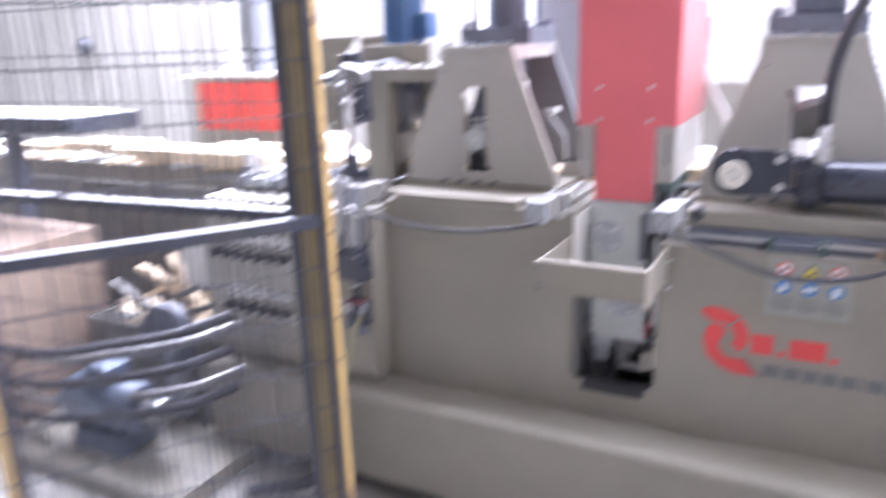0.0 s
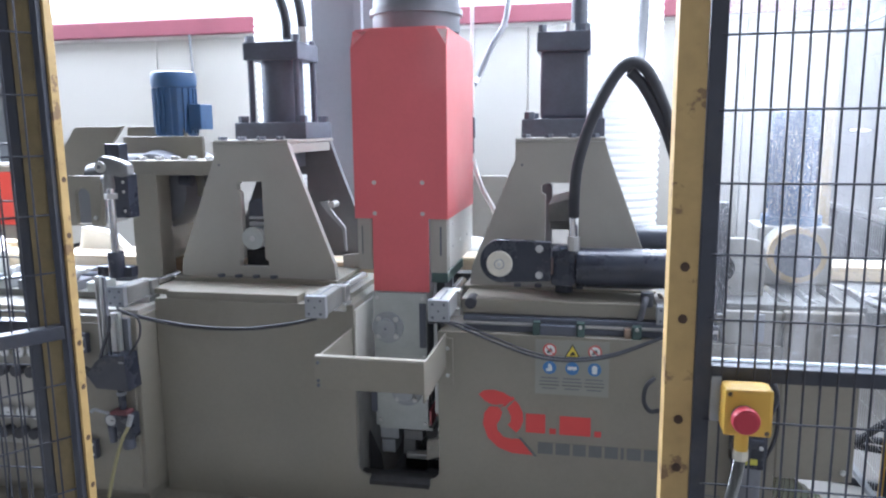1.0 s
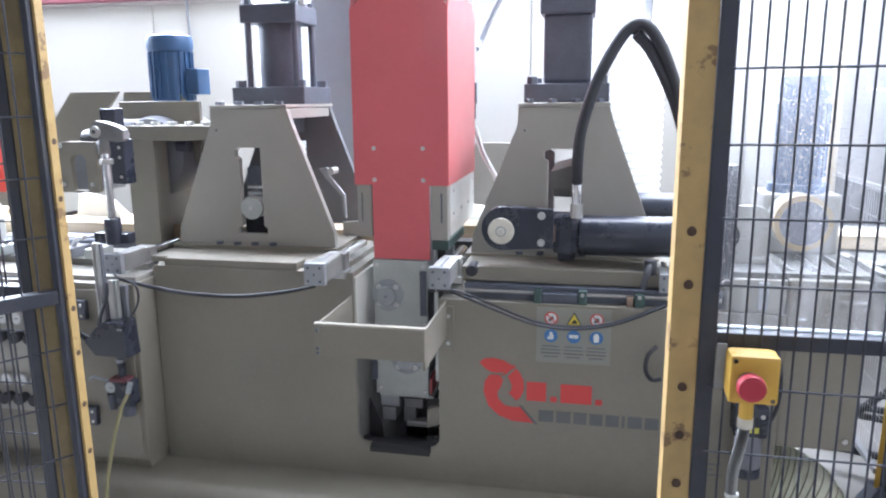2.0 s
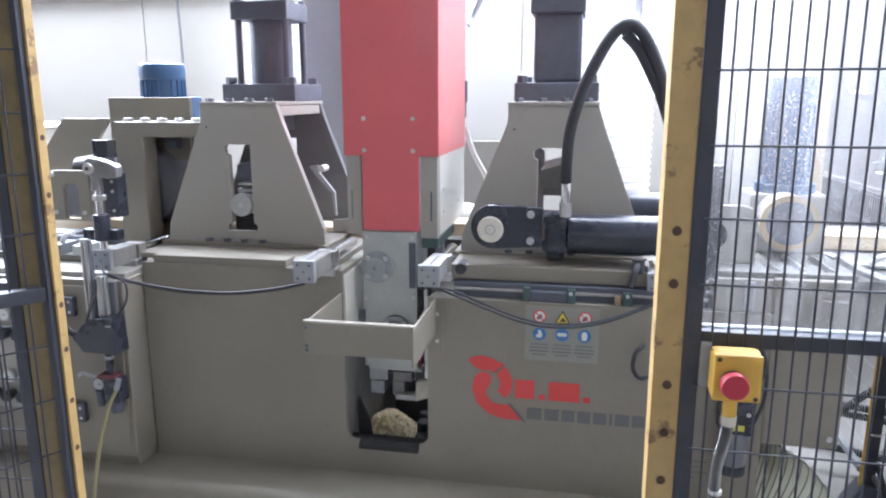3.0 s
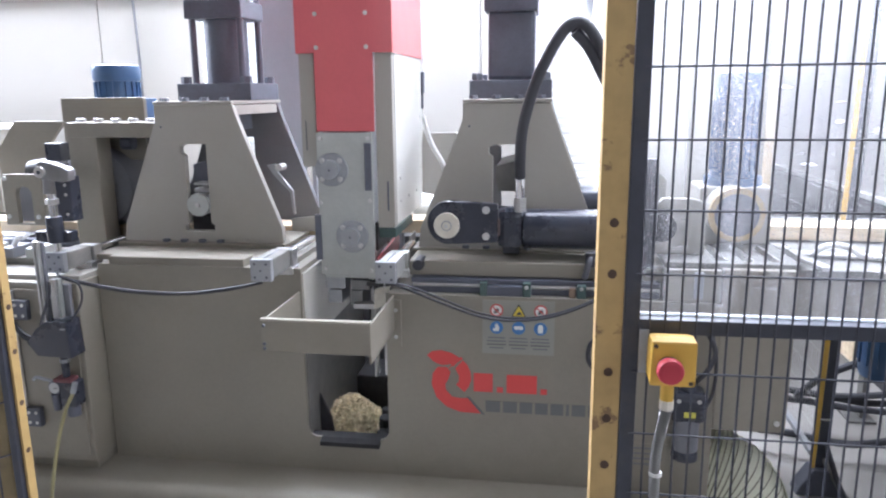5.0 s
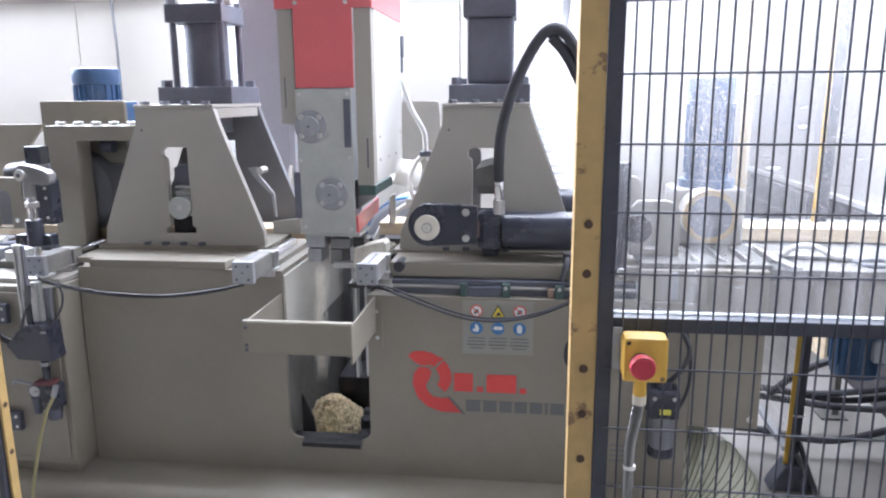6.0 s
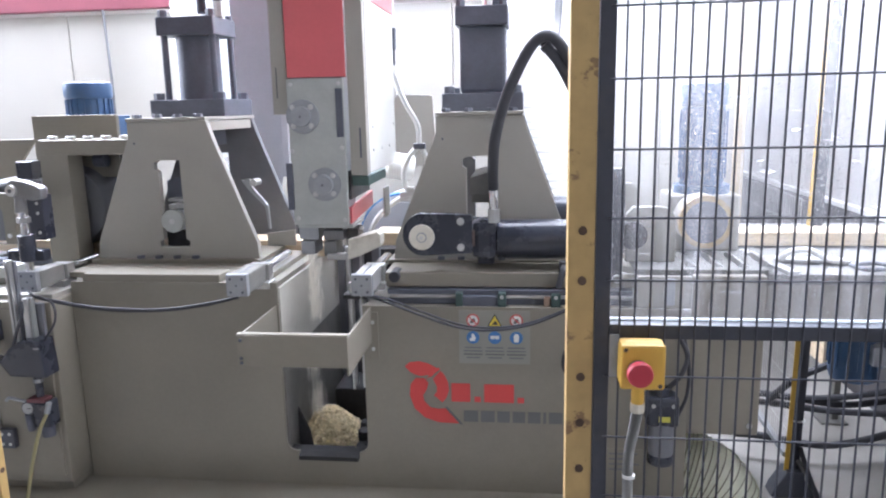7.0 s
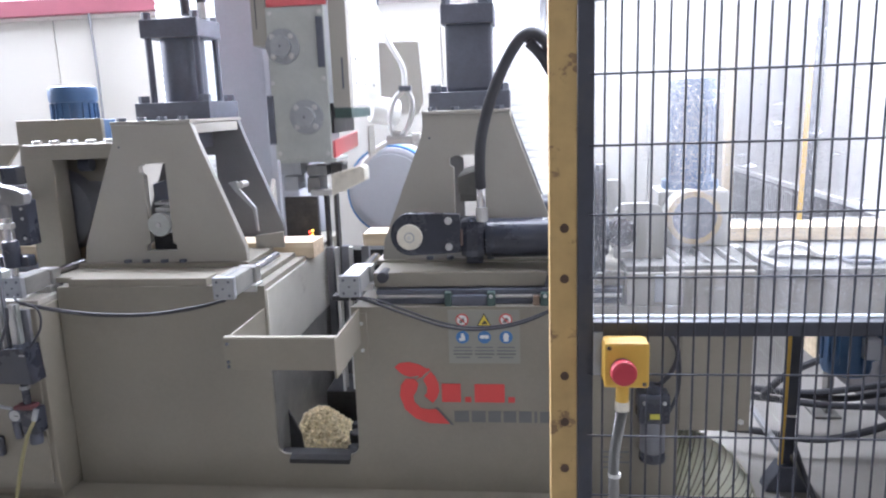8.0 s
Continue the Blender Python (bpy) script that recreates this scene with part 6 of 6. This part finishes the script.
# ---- far left: infeed ----
def infeed():
    t = thing("infeed_conveyor", (-2.8, 3.1, 0.0), "grey steel infeed roller conveyor with timber", "conveyor")
    part("rail", B((-5.0, -1.97, 2.82, 2.87, 0.90, 0.99), bevel=0.004), BEIGE, t)
    part("rail", B((-5.0, -1.97, 3.30, 3.35, 0.90, 0.99), bevel=0.004), BEIGE, t)
    for k in range(12):
        x = -4.9 + 0.25 * k
        part("roller", C((x, 2.87, 0.98), (x, 3.30, 0.98), 0.028, seg=18), STEEL, t, "", True)
    for x in (-4.8, -3.4, -2.1):
        for y in (2.85, 3.32):
            part("leg", B((x - 0.03, x + 0.03, y - 0.025, y + 0.025, 0, 0.90), bevel=0.003), BEIGE, t)
    part("skirt", B((-5.0, -1.97, 2.80, 2.815, 0.04, 0.895), bevel=0.003), DUSTY, t, "dusty side skirt")
    for k in range(6):
        part("skirt_rib", B((-4.9 + 0.5 * k, -4.86 + 0.5 * k, 2.785, 2.80, 0.32, 0.88), bevel=0.003), BEIGE, t)
    part("guide", bar((-2.3, 2.95, 1.06), (-1.98, 2.62, 1.06), 0.05, 0.10), WHITEP, t)
    part("guide", PR([(-1.95, 1.0), (-1.66, 1.0), (-1.80, 1.13), (-1.92, 1.15)], "y", 2.98, 3.03, 0.003), WHITEP, t, "white bent guide plate")
    part("guide", B((-2.05, -1.70, 2.72, 2.80, 1.0, 1.03), bevel=0.004), COLGREY, t)
    r = thing("red_cabinet", (-2.65, 3.35, 0.0), "light grey cabinet with a bright red front panel", "cabinet")
    part("body", B((-3.05, -2.32, 3.36, 3.65, 1.0, 1.375), bevel=0.006), BEIGE2, r)
    part("red_panel", B((-2.99, -2.36, 3.345, 3.362, 1.10, 1.35), bevel=0.003), mat("bright red panel", (0.75, 0.07, 0.05), 0.4, var=0.05), r, "bright red panel")
    part("top", B((-3.09, -2.30, 3.33, 3.68, 1.375, 1.392), bevel=0.004), WHITEP, r, "white dusty top")
    part("stand", B((-3.0, -2.38, 3.40, 3.60, 0, 1.0), bevel=0.004), DARKWALL, r)
    g = thing("hydraulic_unit", (-2.62, 3.5, 1.39), "tall grey cylinder housing on the cabinet", "housing")
    part("housing", B((-2.87, -2.64, 3.45, 3.64, 1.39, 1.99), bevel=0.012), BACKGREY, g)
    part("canister", C((-2.77, 3.40, 1.39), (-2.77, 3.40, 1.75), 0.055, seg=24, bevel=0.008), WHITEP, g, "pale canister", True)
    part("pipe", C((-2.69, 3.42, 1.39), (-2.69, 3.42, 1.9), 0.014, seg=12), STEEL, g, "", True)


infeed()


def side_table():
    t = thing("side_table", (-3.6, 2.5, 0.0), "dark steel side table with dusty white top", "table")
    part("top", B((-4.3, -2.76, 2.38, 2.74, 1.19, 1.262), bevel=0.006), CYLBLK, t)
    part("top_sheet", B((-4.28, -2.90, 2.40, 2.72, 1.2625, 1.268), bevel=0.002), WHITEP, t, "dusty white sheet")
    part("post", B((-3.48, -3.41, 2.52, 2.60, 0.02, 1.19), bevel=0.004), BLACK, t)
    part("foot", B((-3.62, -3.26, 2.52, 2.74, 0.0, 0.02), bevel=0.004), BLACK, t)


side_table()
rnd = random.Random(11)
for k in range(9):
    x, y = -4.2 + 0.32 * k, 2.93 + 0.05 * (k % 3)
    l = rnd.uniform(0.3, 0.8)
    sb = B((-0.09, 0.09, -0.02, 0.02, 0.0, 0.022), bevel=0.002)
    bmesh.ops.rotate(sb, verts=sb.verts, cent=(0, 0, 0), matrix=Matrix.Rotation(rnd.uniform(0.5, 1.2), 3, "Z"))
    bmesh.ops.translate(sb, verts=sb.verts, vec=(-3.9 + 0.22 * k, 2.855, 0.99))
    tagged(put("timber_offcut", sb, TIMBER if k % 3 else STEEL, None), "short offcut lying askew on the conveyor rail", "offcut", "offcuts on the conveyor")
    tagged(put("timber_piece", B((x, x + l, y, y + 0.07, 1.01, 1.05 + 0.012 * (k % 3)), bevel=0.003), TIMBER, None), "short sawn spruce piece lying on the rollers", "timber", "timber pieces on the conveyor")


def under_left():
    """Drive and pipes on the floor beside the conveyor."""
    m = thing("electric_motor", (-2.25, 1.95, 0.0), "dusty grey-blue electric motor on a low frame near the floor", "motor")
    part("frame", B((-2.75, -1.75, 1.80, 2.25, 0.0, 0.06), bevel=0.004), BEIGE, m)
    part("foot", B((-2.40, -2.15, 1.92, 2.10, 0.06, 0.14), bevel=0.004), BLUEGREY, m)
    part("body", C((-2.45, 2.0, 0.23), (-2.10, 2.02, 0.23), 0.095, seg=32, bevel=0.015), BLUEGREY, m, "", True)
    part("terminal_box", B((-2.34, -2.22, 1.96, 2.08, 0.32, 0.38), bevel=0.005), BLUEGREY, m)
    part("coupling", C((-2.08, 2.02, 0.24), (-1.98, 2.02, 0.24), 0.05, seg=20), STEEL, m, "", True)
    part("pulley", C((-2.20, 2.25, 0.42), (-2.20, 2.30, 0.42), 0.13, seg=32, bevel=0.006), BLACK, m, "", True)
    part("pulley_stand", B((-2.24, -2.16, 2.25, 2.30, 0.06, 0.40)), COLGREY, m)
    for k, (z, y) in enumerate(((0.52, 1.95), (0.47, 2.0), (0.40, 1.92), (0.30, 1.98), (0.25, 1.93))):
        cable("hydraulic_hose", [(-3.4, y + 0.1, z - 0.2), (-2.6, y, z - 0.12), (-2.1, y, z), (-1.85, y + 0.06, z + 0.06), (-1.72, y + 0.2, z + 0.1)], 0.018, "grey hydraulic hose bundle beside the cabinet", CONDUIT if k % 2 else RUBBER, "hose")
    b = thing("pallet_box", (-3.2, 2.0, 0.0), "brown cardboard box on the floor", "box")
    part("body", B((-3.8, -2.85, 1.9, 2.5, 0.0, 0.76), bevel=0.006), mat("brown cardboard", (0.27, 0.20, 0.15), 0.85, var=0.1), b)
    part("tape", B((-3.36, -3.29, 1.896, 1.90, 0.0, 0.76)), BEIGE, b)
    w = thing("white_frame", (-2.0, 2.5, 0.0), "white painted steel upright", "frame")
    part("post", B((-2.06, -2.0, 2.45, 2.51, 0.0, 0.95), bevel=0.003), WHITEP, w)
    part("post", B((-2.30, -2.12, 2.47, 2.50, 0.55, 0.78), bevel=0.003), WHITEP, w)
    part("foot", B((-2.16, -1.96, 2.40, 2.56, 0.0, 0.02), bevel=0.003), WHITEP, w)


under_left()


def scrap_bin():
    """Open steel bin full of offcuts beside the conveyor."""
    b = thing("scrap_bin", (-2.38, 2.52, 0.0), "open dusty steel bin heaped with timber offcuts", "bin")
    part("body", B((-2.76, -2.10, 2.32, 2.335, 0.0, 0.40), (-2.76, -2.10, 2.705, 2.72, 0.0, 0.40), (-2.76, -2.745, 2.335, 2.705, 0.0, 0.40), (-2.115, -2.10, 2.335, 2.705, 0.0, 0.40),
                   (-2.745, -2.115, 2.335, 2.705, 0.0, 0.015)), DUSTY, b)
    rb = random.Random(4)
    for k in range(26):
        bm = B((-rb.uniform(0.12, 0.26), rb.uniform(0.12, 0.26), -0.02, 0.02, -0.012, 0.012), bevel=0.002)
        bmesh.ops.rotate(bm, verts=bm.verts, cent=(0, 0, 0), matrix=Matrix.Rotation(rb.uniform(-0.5, 0.9), 3, "Y") @ Matrix.Rotation(rb.uniform(-0.5, 0.5), 3, "Z"))
        bmesh.ops.translate(bm, verts=bm.verts, vec=(rb.uniform(-2.58, -2.28), rb.uniform(2.40, 2.64), 0.22 + 0.010 * k + rb.uniform(0, 0.03)))
        o = put("timber_offcut", bm, TIMBER if k % 4 else DUSTY, None)
        tagged(o, "sawn offcut lying askew in the scrap bin", "offcut", "offcuts in the bin")


scrap_bin()
# Stands for a small dark round thing on the wall of unknown use.
k = thing("wall_knob", (-4.93, 4.16, 1.58), "small dark round knob on the white wall", "bell")
part("base", C((-4.93, 4.187, 1.578), (-4.93, 4.165, 1.578), 0.05, seg=20, bevel=0.004), GUARD, k, "", True)
part("dome", C((-4.93, 4.165, 1.578), (-4.93, 4.12, 1.578), 0.075, 0.05, seg=24, bevel=0.015), CYLBLK, k, "", True)


def chip_swarms():
    """Small swarms of slivers that the cutter throws down into the slot; all share one mesh."""
    rc = random.Random(5)
    bm = bmesh.new()
    for _ in range(320):
        c = Vector((rc.gauss(0, 0.011), rc.gauss(0, 0.010), rc.uniform(-0.055, 0.055)))
        d = Vector((rc.uniform(-0.4, 0.4), rc.uniform(-0.4, 0.4), 1.0)).normalized() * rc.uniform(0.003, 0.009)
        w = d.cross(Vector((rc.uniform(-1, 1), rc.uniform(-1, 1), 0.1))).normalized() * rc.uniform(0.0006, 0.0015)
        a, b, e, f = (bm.verts.new(c + k) for k in (d + w, d - w, -d - w, -d + w))
        bm.faces.new((a, b, e, f))
    first = tagged(put("chip_swarm", bm, FRESH, None), "swarm of pale slivers falling from the cutter into the slot", "wood chips", "wood chips thrown by the cutter")
    return [first] + [tagged(new("chip_swarm", first.data), first["label"], "wood chips", "wood chips thrown by the cutter") for _ in range(33)]


SWARMS = chip_swarms()


def motions():
    """The head lifts, takes its left cheek and then the carriage along; the saw unit sinks; the ram settles."""
    lift = [(0.0, 0.0), (2.3, 0.0), (2.5, 0.015), (3.3, 0.142), (3.5, 0.173), (4.0, 0.258), (4.5, 0.339), (5.0, 0.422), (5.5, 0.504), (5.8, 0.551),
            (6.0, 0.578), (6.2, 0.589), (6.5, 0.612), (7.0, 0.647), (7.2, 0.660), (7.4, 0.690), (7.6, 0.747), (7.8, 0.812), (8.0, 0.875)]
    k = 0.8745
    h, s, c = ORIGIN[HEAD], ORIGIN[SLIDE], ORIGIN[CARR]
    walk(HEAD, [(t, pose(h.x, h.y, h.z + k * d)) for t, d in lift])
    lift_l = sorted(lift + [(3.62, 0.193), (4.84, 0.3955)])
    def lifted(t):
        for (t0, d0), (t1, d1) in zip(lift, lift[1:]):
            if t <= t1:
                return d0 + (d1 - d0) * (t - t0) / (t1 - t0)
        return lift[-1][1]

    rs = random.Random(9)
    for i, ob in enumerate(SWARMS):
        start, turn = 5.15 + 0.06 * i, rs.uniform(0, 80)
        x, y = -0.458 + rs.uniform(-0.008, 0.008), 2.56
        rows = [(t, pose(x, y, 0.76 + k * d, 0, 0, turn)) for t, d in lift if t < start - 0.02]
        z0 = 0.76 + k * lifted(start)
        for j in range(9):
            u = j / 8
            rows.append((start + 0.40 * u, pose(x - 0.075 * math.sin(1.9 * u), y + 0.045 * u, z0 + (0.405 - z0) * (0.55 * u + 0.45 * u * u), 0, 0, turn)))
        rows.append((8.0, rows[-1][1]))
        walk(ob, rows)
    walk(SLIDE, [(t, pose(s.x, s.y, s.z + k * max(0.0, d - 0.193))) for t, d in lift_l])
    walk(CARR, [(t, pose(c.x, c.y, c.z + k * max(0.0, d - 0.3955))) for t, d in lift_l])
    walk(SAW, [(0.0, pose(-1.5, 2.85, 1.18)), (2.2, pose(-1.5, 2.85, 1.18)), (2.4, pose(-1.5, 2.85, 1.17)), (3.0, pose(-1.5, 2.85, 1.064)),
               (3.25, pose(-1.5, 2.85, 1.058)), (8.0, pose(-1.5, 2.85, 1.058))])
    walk(CHIPS, [(0.0, pose(0, 0, -0.15)), (2.3, pose(0, 0, -0.15)), (2.6, pose(0, 0, -0.12)), (3.2, pose(0, 0, -0.02)), (3.6, pose(0, 0, -0.006)), (5.5, pose(0, 0, 0.0)), (8.0, pose(0, 0, 0.01))])
    walk(ram, [(0.0, pose(-0.967, 2.70, 1.20)), (0.5, pose(-0.967, 2.70, 1.197)), (1.0, pose(-0.967, 2.70, 1.183)), (1.4, pose(-0.967, 2.70, 1.174)), (8.0, pose(-0.967, 2.70, 1.174))])


motions()
